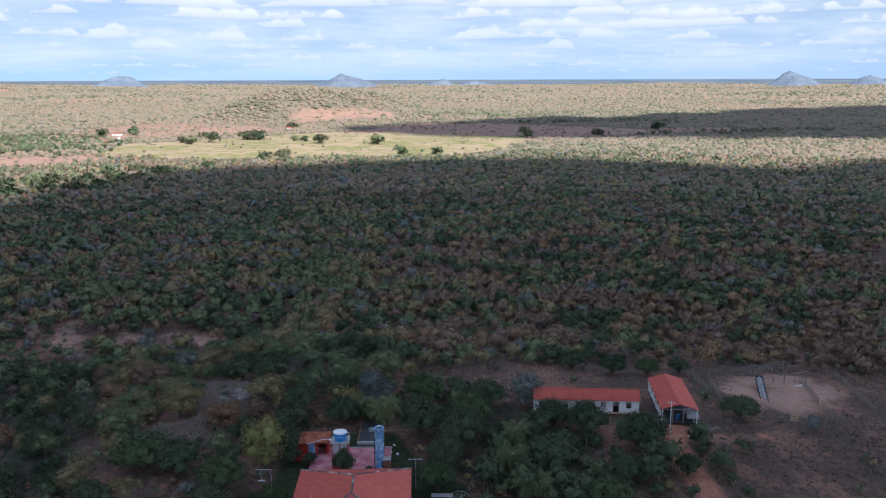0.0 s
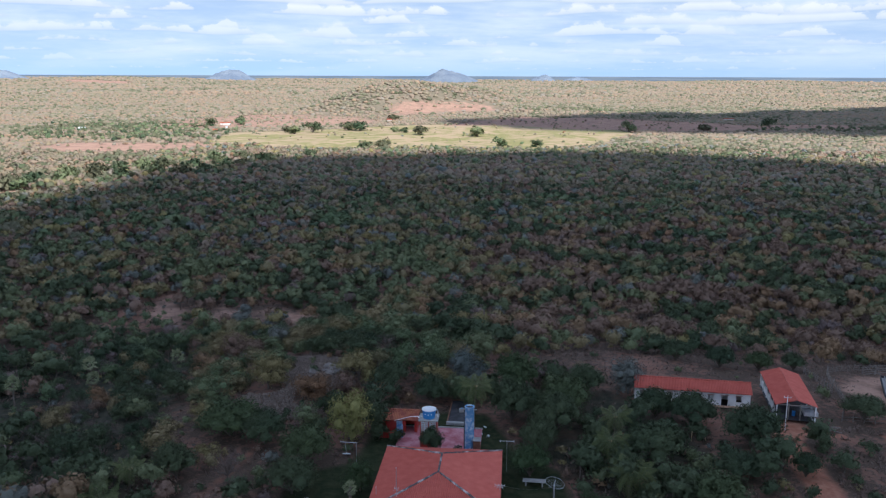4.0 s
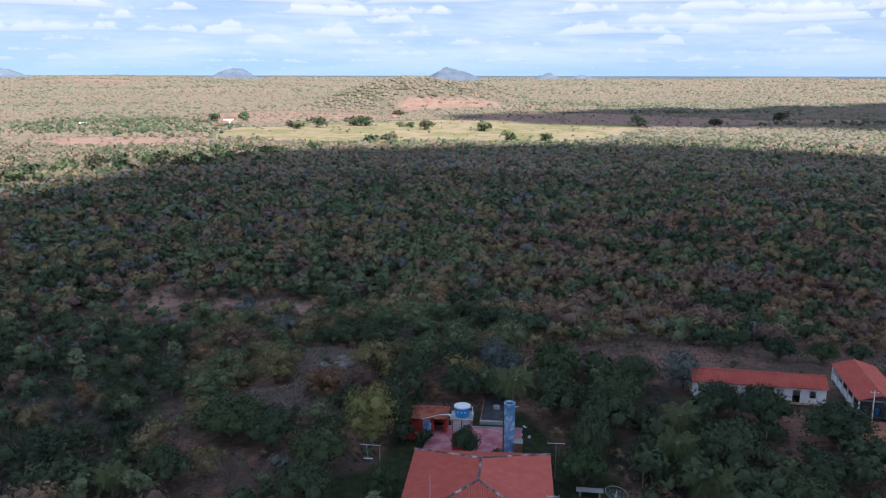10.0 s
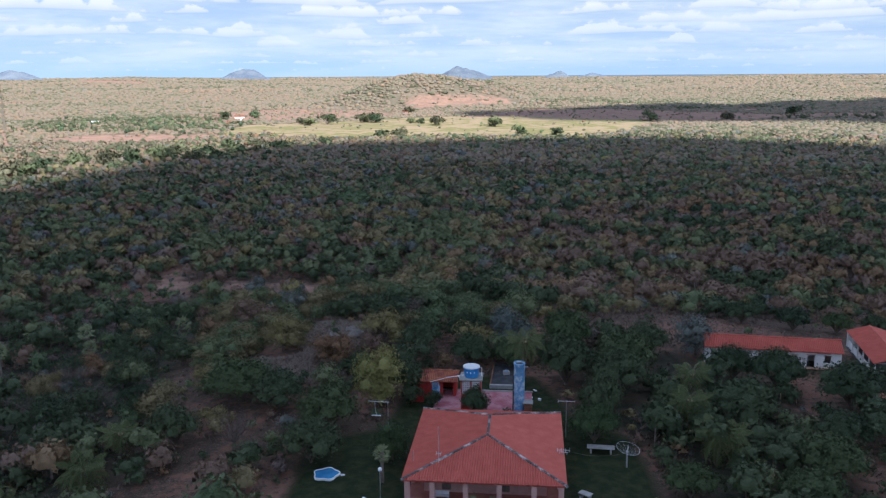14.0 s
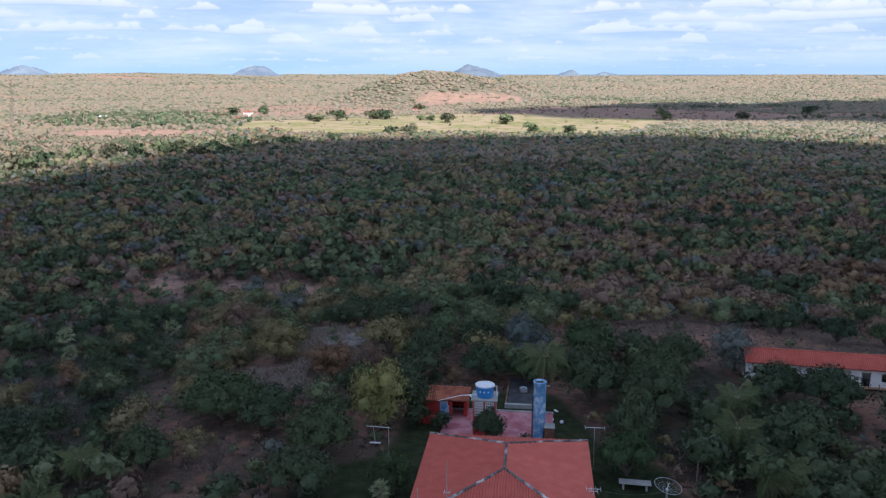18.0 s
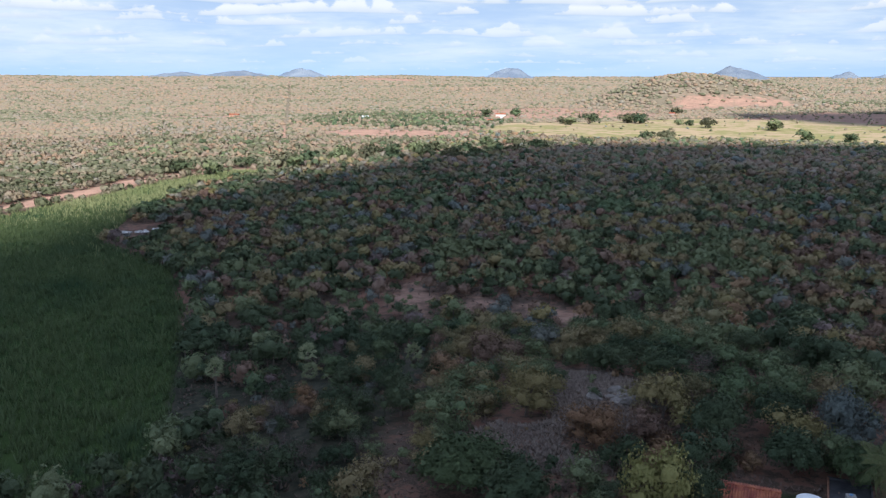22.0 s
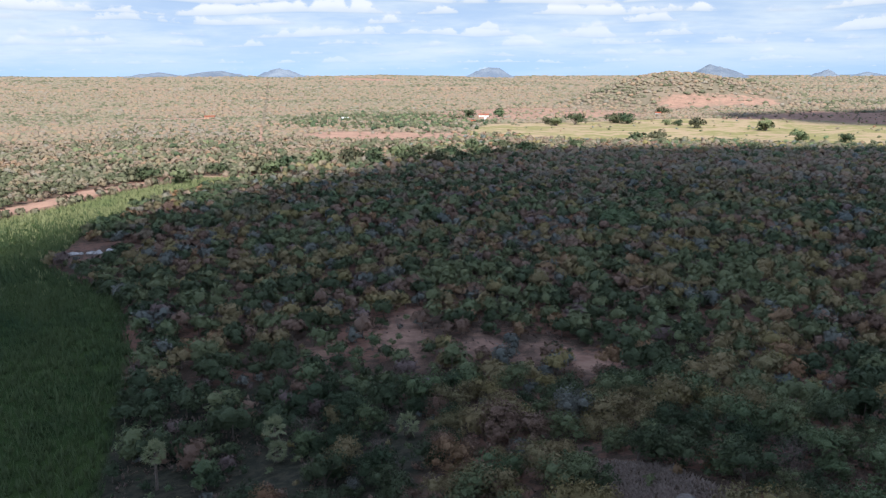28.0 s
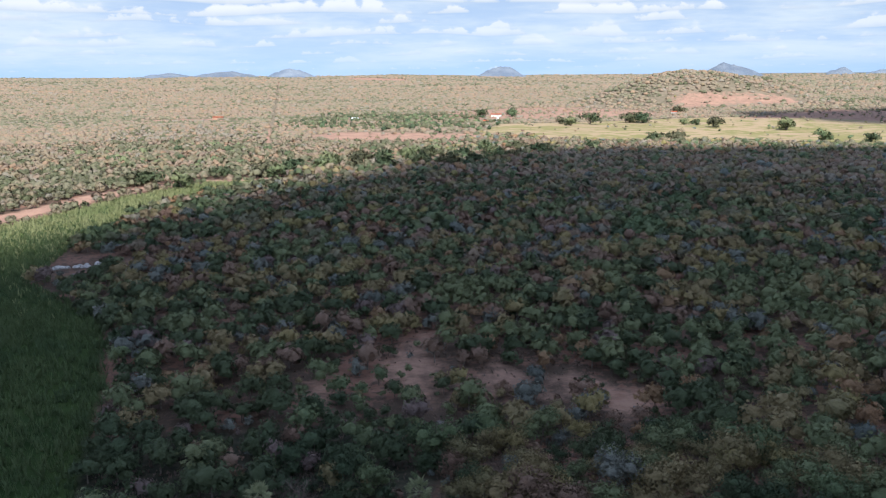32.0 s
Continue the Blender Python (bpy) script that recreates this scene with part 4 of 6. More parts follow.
def roof_gable(owner, w, d, eave, top, mats, along_x=True):
    """A gabled roof of two tiled slopes; w across the ridge, d along it."""
    h = top - eave
    if along_x:
        lo, hi = ((-d / 2, -w / 2, eave), (d / 2, -w / 2, eave)), ((d / 2, w / 2, eave), (-d / 2, w / 2, eave))
        ends = (-d / 2, 0, top + 0.06), (d / 2, 0, top + 0.06)
    else:
        lo, hi = ((w / 2, -d / 2, eave), (w / 2, d / 2, eave)), ((-w / 2, d / 2, eave), (-w / 2, -d / 2, eave))
        ends = (0, -d / 2, top + 0.06), (0, d / 2, top + 0.06)
    part("roof_slope", tiled_slope(*lo, 0, d, h, w / 2), mats[0], owner)
    part("roof_slope", tiled_slope(*hi, 0, d, h, w / 2), mats[1], owner)
    part("ridge_cap", ridge_line(*ends, 0.13), mats[0], owner)


def wall_panel(length, tall, openings, thick=0.2):
    """An upright wall along x with rectangular openings (x0, x1, z0, z1) cut right through."""
    bm = bmesh.new()
    xs = sorted({-length / 2, length / 2, *(o[0] for o in openings), *(o[1] for o in openings)})
    zs = sorted({0.0, tall, *(o[2] for o in openings), *(o[3] for o in openings)})
    for x0, x1 in zip(xs, xs[1:]):
        for z0, z1 in zip(zs, zs[1:]):
            mx, mz = (x0 + x1) / 2, (z0 + z1) / 2
            if not any(o[0] < mx < o[1] and o[2] < mz < o[3] for o in openings):
                box((x1 - x0, thick, z1 - z0), (mx, 0, z0), 0, bm=bm)
    return bm


def shutter(w, h):
    """A boarded door or shutter leaf."""
    bm = box((w, 0.05, h), (0, 0, 0), 0.01)
    for k in range(3):
        box((w * 0.3, 0.03, h * 0.94), ((k - 1) * w * 0.32, -0.03, h * 0.03), 0.008, bm=bm)
    return bm


# ---- the farmhouse ----
HOUSE = pose(-0.03, 0.85, 0, 0, 0, -4.9)


def make_house():
    h = thing("farmhouse", HOUSE, "single-storey farmhouse with a red tiled hip roof and pink veranda pillars", "house")
    roof_hip(h, 16.9, 19.2, 3.0, 4.3, -0.65, 5.05, (TILE, TILE_PALE))
    part("veranda_floor", box((16.2, 18.4, 0.35), (0, 0, -0.1), 0.03), FLOOR_TILE, h, "red tiled veranda floor")
    # inner walls, set back behind the verandas
    front = part("wall", wall_panel(13.0, 2.95, [(-4.6, -3.6, 0.25, 2.3), (-1.6, -0.4, 1.1, 2.2), (1.6, 2.6, 0.25, 2.3), (4.0, 5.2, 1.1, 2.2)]), PINK, h)
    front.location = (0, -6.2, 0.2)
    for x, w, z, t in ((-4.1, 1.0, 0.25, 2.05), (-1.0, 1.2, 1.1, 1.1), (2.1, 1.0, 0.25, 2.05), (4.6, 1.2, 1.1, 1.1)):
        leaf = part("shutter", shutter(w, t), GREY_WOOD, front)
        leaf.location = (x, 0.05, z)
    for x, y, rot, n in ((-6.4, 0.8, 90, 13.8), (6.4, 0.8, 90, 13.8), (0, 7.6, 0, 12.6)):
        side = part("wall", wall_panel(n, 2.95, [(-n / 4 - 0.6, -n / 4 + 0.6, 1.0, 2.2), (n / 4 - 0.6, n / 4 + 0.6, 1.0, 2.2)]), PINK, h)
        side.matrix_basis = pose(x, y, 0.2, 0, 0, rot)
        for s in (-1, 1):
            leaf = part("shutter", shutter(1.2, 1.2), GREY_WOOD, side)
            leaf.location = (s * n / 4, 0, 1.0)
    for x in (-7.9, -5.3, -1.85, 1.6, 5.15, 7.9):
        part("pillar", box((0.55, 0.5, 2.8), (x, -9.0, 0.2), 0.03), PINK, h)
    for s in (-1, 1):
        for y in (-4.5, 0.0, 4.5, 8.8):
            part("pillar", box((0.45, 0.5, 2.8), (s * 7.9, y, 0.2), 0.03), PINK, h)
    for x0, x1 in ((-7.6, -5.6), (-5.0, -2.15), (-1.55, 1.3), (5.45, 7.6)):
        part("parapet", box((x1 - x0, 0.22, 0.62), ((x0 + x1) / 2, -9.05, 0.2), 0.03), PINK, h)
    part("eave_beam", box((16.4, 0.16, 0.18), (0, -9.2, 2.86), 0.02), WHITE_WALL, h, "white eave board")
    part("step", box((17.4, 1.6, 0.14), (0, -10.2, 0.0), 0.03), PATIO, h, "red painted apron in front of the veranda")
    return h


def bench(m):
    b = thing("bench", m, "white wooden bench standing on the veranda", "bench")
    part("seat", box((1.5, 0.45, 0.05), (0, 0, 0.42), 0.01), LID_WHITE, b)
    part("backrest", box((1.5, 0.05, 0.42), (0, 0.22, 0.5), 0.01), LID_WHITE, b)
    for x in (-0.65, 0.65):
        for y in (-0.17, 0.17):
            part("leg", box((0.07, 0.07, 0.42), (x, y, 0), 0.01), LID_WHITE, b)


def mast(m, tall, label, bars):
    a = thing("antenna_mast", m, label, "antenna", "antennas on the roof")
    part("pole", rod((0, 0, -0.3), (0, 0, tall), 0.045, 0.03), STEEL, a)
    for z, half, n in bars:
        boom = part("boom", rod((-half, 0, z), (half, 0, z), 0.035), STEEL, a)
        for k in range(n):
            x = -half + 2 * half * k / max(1, n - 1)
            part("element", rod((x, -0.45, z), (x, 0.45, z), 0.022, sides=5), STEEL, boom)


make_house()
bench(HOUSE @ pose(-4.4, -8.0, 0.25, 0, 0, 0))
mast(HOUSE @ pose(-4.9, -6.4, 3.45), 4.2, "thin steel antenna mast rising from the tiled roof", [(1.2, 0.25, 2)])
mast(HOUSE @ pose(-7.7, -5.4, 3.1), 1.3, "short steel pipe at the roof edge", [])
mast(HOUSE @ pose(8.3, -2.6, 3.05), 0.9, "television antenna fixed at the roof edge", [(0.75, 0.65, 4), (0.5, 0.4, 2)])
mast(HOUSE @ pose(9.1, 9.3, 0.2), 4.6, "steel pole with a long crossbar beside the house", [(4.5, 1.0, 2)])


# ---- behind the house: patio, towers, shed roof, tank yard ----
def make_patio():
    p = thing("patio", pose(-0.2, 17.6, 0, 0, 0, -4.9), "worn red painted patio slab behind the farmhouse", "patio", kind="structure")
    part("slab", box((13.2, 14.0, 0.16), (0, 0, -0.02), 0.03), PATIO, p)
    part("kerb", box((13.4, 0.18, 0.3), (0, 7.1, 0), 0.02), CONCRETE, p)
    bed = part("planting_bed", box((4.0, 2.6, 0.2), (-4.4, -4.6, 0.02), 0.03), DARK_MUD, p, "dark soil bed with a low edge")
    part("edging", box((4.2, 0.12, 0.32), (-4.4, -3.2, 0.0), 0.02), PINK, bed)


def lattice(w, h):
    """An openwork block window: a grid of bars."""
    bm = bmesh.new()
    for k in range(5):
        box((0.12, 0.10, h), (-w / 2 + k * w / 4, 0, 0), 0, bm=bm)
    for k in range(6):
        box((w + 0.12, 0.08, 0.13), (0, 0, k * (h - 0.13) / 5), 0, bm=bm)
    return bm


def make_tower():
    t = thing("tank_tower", pose(-1.6, 17.2, 0, 0, 0, -4.9), "square faded-red masonry tower with white openwork block windows", "tower")
    for x in (-1.22, 0, 1.22):
        part("pier", box((0.2, 0.5, 4.9), (x, -1.0, 0), 0.02), TOWER_RED, t)
    part("body", box((2.6, 1.7, 4.9), (0, 0.35, 0), 0.03), TOWER_RED, t)
    for x in (-0.61, 0.61):
        part("lattice_window", lattice(0.92, 1.7), LID_WHITE, t, "white openwork block window").location = (x, -0.95, 2.95)
        part("spandrel", box((1.0, 0.2, 2.8), (x, -0.9, 0), 0.02), RED, t)
    part("top_slab", box((3.0, 2.9, 0.2), (0, 0, 4.9), 0.03), CONCRETE, t)


def make_tank():
    t = thing("water_tank", pose(-1.6, 17.0, 5.1), "round blue plastic water tank with a white lid on the tower", "water tank")
    part("body", lathe([(0.86, 0), (0.90, 0.05), (0.93, 0.45), (0.97, 0.50), (0.97, 0.60), (1.0, 1.05), (1.05, 1.12), (1.05, 1.35)]), TANK_BLUE, t)
    part("lid", lathe([(1.10, 1.32), (1.12, 1.36), (1.11, 1.44), (0.95, 1.50), (0.4, 1.56), (0.1, 1.57)]), LID_WHITE, t, "white domed lid")
    for k in range(3):
        a = -2.2 + k * 0.5
        part("letter_bar", box((0.14, 0.02, 0.16), (0.985 * math.cos(a), 0.985 * math.sin(a), 0.72), 0, a + math.pi / 2), LID_WHITE, t, "white printed bar")
    pipe = part("overflow_pipe", rod((1.0, 0.2, 1.1), (1.35, 0.2, 1.15), 0.05), LID_WHITE, t, "white plastic pipe")
    part("pipe_leg", rod((1.35, 0.2, 1.18), (1.35, 0.2, -0.2), 0.05), LID_WHITE, pipe)


def make_column():
    c = thing("tall_water_tank", pose(4.6, 16.4, 0), "tall weathered blue cylindrical water column with flaking white paint", "water tank")
    part("shell", lathe([(0.74, 0), (0.72, 0.3), (0.71, 2.2), (0.72, 2.25), (0.71, 4.6), (0.72, 4.65), (0.71, 7.0), (0.76, 7.05), (0.76, 7.2), (0.62, 7.2), (0.60, 6.9)]), OLD_BLUE, c)
    part("rim_cover", lathe([(0.60, 6.96), (0.58, 7.02), (0.1, 7.04)]), DARK_MUD, c, "dark cover inside the rim")
    pipe = part("down_pipe", rod((-0.79, -0.1, 0), (-0.79, -0.1, 6.6), 0.07), DARK_MUD, c, "dark down pipe")
    for z in (1.2, 3.4, 5.6):
        part("pipe_clip", box((0.2, 0.12, 0.08), (-0.72, -0.1, z), 0.01), STEEL, pipe)
    part("outlet", rod((0.6, 0.3, 6.5), (1.15, 0.3, 6.5), 0.05), STEEL, c)
    w = thing("pump_housing", pose(5.75, 16.0, 0, 0, 0, -4.9), "low rusty-brown masonry pump housing beside the water column", "pump housing")
    part("body", box((1.1, 1.3, 1.9), (0, 0, 0), 0.05), RUST, w)
    part("cap", box((1.25, 1.45, 0.12), (0, 0, 1.9), 0.03), CONCRETE, w)


def make_outhouse():
    o = thing("outhouse", pose(-6.3, 24.6, 0.06, 0, 0, -4.9), "low outhouse with a stained orange tile roof and red walls", "outhouse")
    roof_gable(o, 4.6, 6.2, 2.3, 3.1, (TILE_OLD, TILE_OLD))
    back = part("wall", wall_panel(5.6, 2.3, []), RED, o)
    back.location = (0, 1.9, 0)
    front = part("wall", wall_panel(5.6, 2.3, [(-0.6, 0.5, 0.0, 2.1), (1.0, 2.4, 0.0, 2.1)]), RED, o)
    front.location = (0, -1.5, 0)
    for x in (-2.7, 2.7):
        side = part("wall", wall_panel(3.2, 2.3, []), RED, o)
        side.matrix_basis = pose(x, 0.2, 0, 0, 0, 90)
    part("door", shutter(1.0, 2.0), OLD_BLUE, o, "blue boarded door").location = (-0.05, -1.55, 0.02)
    part("low_wall", box((2.8, 0.25, 1.0), (-1.8, -4.0, 0), 0.03), RED, o, "low red garden wall")
    part("post", box((0.22, 0.22, 2.3), (0.7, -3.8, 0), 0.02), OLD_BLUE, o, "pale blue post")
    g = thing("roof_pipes", pose(0, 0, 0), "white plastic pipes running from the tank over the roof", "pipes")
    part("pipe", rod((-2.7, 17.3, 5.15), (-4.6, 21.6, 3.3), 0.06), LID_WHITE, g)
    part("pipe", rod((-3.4, 18.9, 4.5), (-3.0, 16.6, 5.0), 0.06), LID_WHITE, g)
    part("pipe", rod((-4.6, 21.6, 3.3), (-7.2, 21.9, 2.5), 0.05), LID_WHITE, g)


def make_basin():
    b = thing("washing_basin", pose(3.7, 30.6, 0, 0, 0, -6), "dark rectangular water basin with a pale concrete front rim", "basin")
    part("floor", box((3.8, 9.0, 0.25), (0, 0, 0), 0.02), DARK_MUD, b)
    part("rim", box((4.2, 0.5, 0.55), (0, -4.7, 0), 0.03), CONCRETE, b, "pale concrete front rim")
    part("rim", box((4.2, 0.25, 0.5), (0, 4.6, 0), 0.03), DARK_MUD, b)
    for x in (-2.0, 2.0):
        part("rim", box((0.2, 9.0, 0.5), (x, 0, 0), 0.03), DARK_MUD if x > 0 else RUST, b)
    k = thing("plastic_drum", pose(3.8, 31.0, 0.25, 0, 0, 6), "small grey plastic water container standing in the basin", "container")
    part("body", box((0.95, 0.8, 0.6), (0, 0, 0), 0.08), CONCRETE, k)
    part("cap", lathe([(0.2, 0.6), (0.2, 0.68), (0.15, 0.7)], 14), OLD_BLUE, k)


for make in (make_patio, make_tower, make_tank, make_column, make_outhouse, make_basin):
    make()


# ---- yard: lamp pole, dish, pool, tables ----
def lamp_pole(m):
    p = thing("lamp_pole", m, "thin pale pole with a crossarm and hanging lamp on the lawn", "lamp pole")
    part("pole", rod((0, 0, -0.3), (0, 0, 6.3), 0.05, 0.035), STEEL, p)
    arm = part("crossarm", rod((0.15, 0, 6.25), (-2.3, 0, 6.3), 0.04), STEEL, p)
    part("hanger", rod((-1.6, 0, 6.3), (-1.4, 0, 4.6), 0.025, sides=5), STEEL, arm)
    part("lamp_tray", box((1.1, 0.25, 0.08), (-1.4, 0, 4.5), 0.03), STEEL, p, "grey lamp tray")


def dish(m):
    d = thing("satellite_dish", m, "wide wire-mesh satellite dish on a white post", "satellite dish")
    part("post", box((0.16, 0.16, 1.9), (0, 0, 0), 0.02), CONCRETE, d)
    tilt = pose(0, 0, 1.95, 12, 6, 0)

    def at(r, a):
        return tilt @ Vector((r * math.cos(a), r * math.sin(a), 0.24 * r * r))

    bowl = part("bowl", rod(tilt @ Vector((0, 0, -0.08)), tilt @ Vector((0, 0, 0.04)), 0.16, sides=12), STEEL, d)
    for r, thick in ((0.45, 0.007), (0.9, 0.007), (1.32, 0.02)):
        bm = bmesh.new()
        for k in range(24):
            rod(at(r, k * math.pi / 12), at(r, (k + 1) * math.pi / 12), thick, sides=5, bm=bm)
        part("ring", bm, STEEL, bowl)
    for k in range(12):
        a = k * math.pi / 6
        part("rib", rod(at(0.1, a), at(1.32, a), 0.008, sides=4), STEEL, bowl)
    part("feed", rod(tilt @ Vector((0, 0, 0.0)), tilt @ Vector((0, 0, 0.75)), 0.03), LID_WHITE, d)


def pool(m):
    p = thing("small_pool", m, "small lobed blue plastic pool with a white rim on the lawn", "pool")
    def ring(r, z, bm, n=40):
        return [bm.verts.new((r * (1 + 0.10 * math.cos(5 * 2 * math.pi * k / n + 0.4)) * math.cos(2 * math.pi * k / n), r * (1 + 0.10 * math.cos(5 * 2 * math.pi * k / n + 0.4)) * math.sin(2 * math.pi * k / n), z)) for k in range(n)]
    bm = bmesh.new()
    rows = [ring(1.42, 0.0, bm), ring(1.45, 0.22, bm), ring(1.40, 0.27, bm), ring(1.32, 0.26, bm), ring(1.30, 0.12, bm)]
    for lo, hi in zip(rows, rows[1:]):
        for k in range(40):
            bm.faces.new((lo[k], lo[(k + 1) % 40], hi[(k + 1) % 40], hi[k])).smooth = True
    part("rim", bm, LID_WHITE, p)
    bm = bmesh.new()
    bm.faces.new(ring(1.33, 0.19, bm))
    part("water", bm, POOL_BLUE, p, "clear blue water")
    part("step", box((0.5, 0.3, 0.12), (1.75, -0.5, 0), 0.03), LID_WHITE, p)


def stone_table(m, label, size):
    t = thing("garden_table", m, label, "table")
    part("top", box((size[0], size[1], 0.1), (0, 0, 0.68), 0.03), CONCRETE, t)
    for s in (-1, 1):
        part("leg", box((0.2, size[1] * 0.7, 0.68), (s * size[0] * 0.36, 0, 0), 0.02), CONCRETE, t)


def yard_cable(a, b, sag):
    c = thing("overhead_cable", pose(0, 0, 0), "thin dark cable hanging over the lawn", "cable")
    a, b, last = Vector(a), Vector(b), Vector(a)
    bm = bmesh.new()
    for k in range(1, 9):
        u = k / 8
        tip = a.lerp(b, u) - Vector((0, 0, sag * 4 * u * (1 - u)))
        rod(last, tip, 0.009, sides=4, bm=bm)
        last = tip
    part("wire", bm, GREY_WOOD, c)


def crate(m, size):
    c = thing("plastic_crate", m, "small pale plastic crate lying on bare soil", "crate", "litter behind the house")
    part("body", box(size, (0, 0, 0), 0.03), LID_WHITE, c)


def utility_pole(m):
    p = thing("utility_pole", m, "slim pale utility pole standing before the farm shed", "utility pole")
    part("pole", rod((0, 0, -0.3), (0, 0, 6.0), 0.09, 0.06), WHITE_WALL, p)
    part("crossarm", rod((-0.6, 0, 5.7), (0.6, 0, 5.7), 0.045), STEEL, p)
    for x in (-0.5, 0.5):
        part("insulator", lathe([(0.05, 5.74), (0.06, 5.8), (0.03, 5.9)], 8), LID_WHITE, p).location = (x, 0, 0)


def stake(m):
    p = thing("wooden_stake", m, "pale weathered stake standing in the bare soil", "stake", "stakes by the trees")
    part("post", rod((0, 0, -0.2), (0, 0, 1.7), 0.07, 0.05, 6), PALE_WOOD, p)


yard_cable((8.6, -1.6, 3.3), (15.7, 1.4, 1.7), 0.5)
for x, y, size in ((7.5, 25.1, (0.7, 0.3, 0.12)), (7.8, 21.4, (0.35, 0.35, 0.3)), (6.8, 22.4, (0.5, 0.25, 0.12))):
    crate(pose(x, y, 0, 0, 0, x * 40), size)
utility_pole(pose(56.7, 24.9, -0.3, 0, 0, -10))
for x, y in ((39.9, 19.9), (42.2, 20.2)):
    stake(pose(x, y, 0, 0, 0, x * 9))
lamp_pole(pose(-11.6, 5.2, 0, 0, 0, -6))
def post_lamp(m):
    p = thing("post_lamp", m, "slender garden lamp post with a white head", "lamp")
    part("pole", rod((0, 0, -0.2), (0, 0, 3.1), 0.05, 0.04), STEEL, p)
    part("head", lathe([(0.05, 3.05), (0.22, 3.15), (0.2, 3.4), (0.05, 3.5)], 12), LID_WHITE, p)


post_lamp(pose(-11.6, -6.0, 0))
post_lamp(pose(-12.6, -12.4, 0))
dish(pose(15.7, 1.2, 0, 0, 0, 20))
pool(pose(-18.1, -0.8, 0.0, 0, 0, 15))
stone_table(pose(13.4, 5.0, 0, 0, 0, -8), "pale concrete garden table standing on the lawn", (3.2, 1.1))
stone_table(pose(9.9, -6.3, 0, 0, 0, -40), "small pale concrete table beside the house", (1.4, 0.9))
stone_table(pose(8.8, 14.4, 0, 0, 0, 12), "low pale concrete bench behind the house", (1.0, 0.6))


# ---- stable row, open shed and corral ----
def make_row():
    r = thing("stable_row", pose(44.6, 36.9, 0, 0, 0, -10.5), "long low white building with a red tile roof and dark doorways", "stable")
    n = 19.6
    roof_gable(r, 4.9, n + 0.4, 2.75, 4.05, (TILE, TILE))
    gaps, x = [], -n / 2 + 0.9
    pattern = (("w", 0.9), ("d", 1.0), ("w", 0.9), ("d", 1.0), ("w", 0.9), ("w", 0.9), ("d", 1.1), ("w", 0.9))
    for what, w in pattern:
        gaps.append((x, x + w, 0.1 if what == "d" else 1.05, 2.15 if what == "d" else 2.1))
        x += w + (n - 1.4 - sum(p[1] for p in pattern)) / (len(pattern) - 0.3)
    front = part("wall", wall_panel(n, 2.75, gaps), WHITE_WALL, r)
    front.location = (0, -1.75, 0)
    for g in gaps:
        sill = part("lintel", box((g[1] - g[0] + 0.2, 0.26, 0.1), ((g[0] + g[1]) / 2, 0, g[3]), 0.01), OCHRE, front)
    part("plinth", box((n + 0.1, 0.4, 0.3), (0, -1.95, 0), 0.03), OCHRE, r, "ochre plinth")
    back = part("wall", wall_panel(n, 2.75, []), WHITE_WALL, r)
    back.location = (0, 1.75, 0)
    for x in (-n / 2 + 0.1, -3.0, 3.2, n / 2 - 0.1):
        cross = part("wall", wall_panel(3.3, 2.75, []), WHITE_WALL, r)
        cross.matrix_basis = pose(x, 0, 0, 0, 0, 90)
    part("floor", box((n, 3.4, 0.1), (0, 0, 0), 0), DARK_MUD, r)


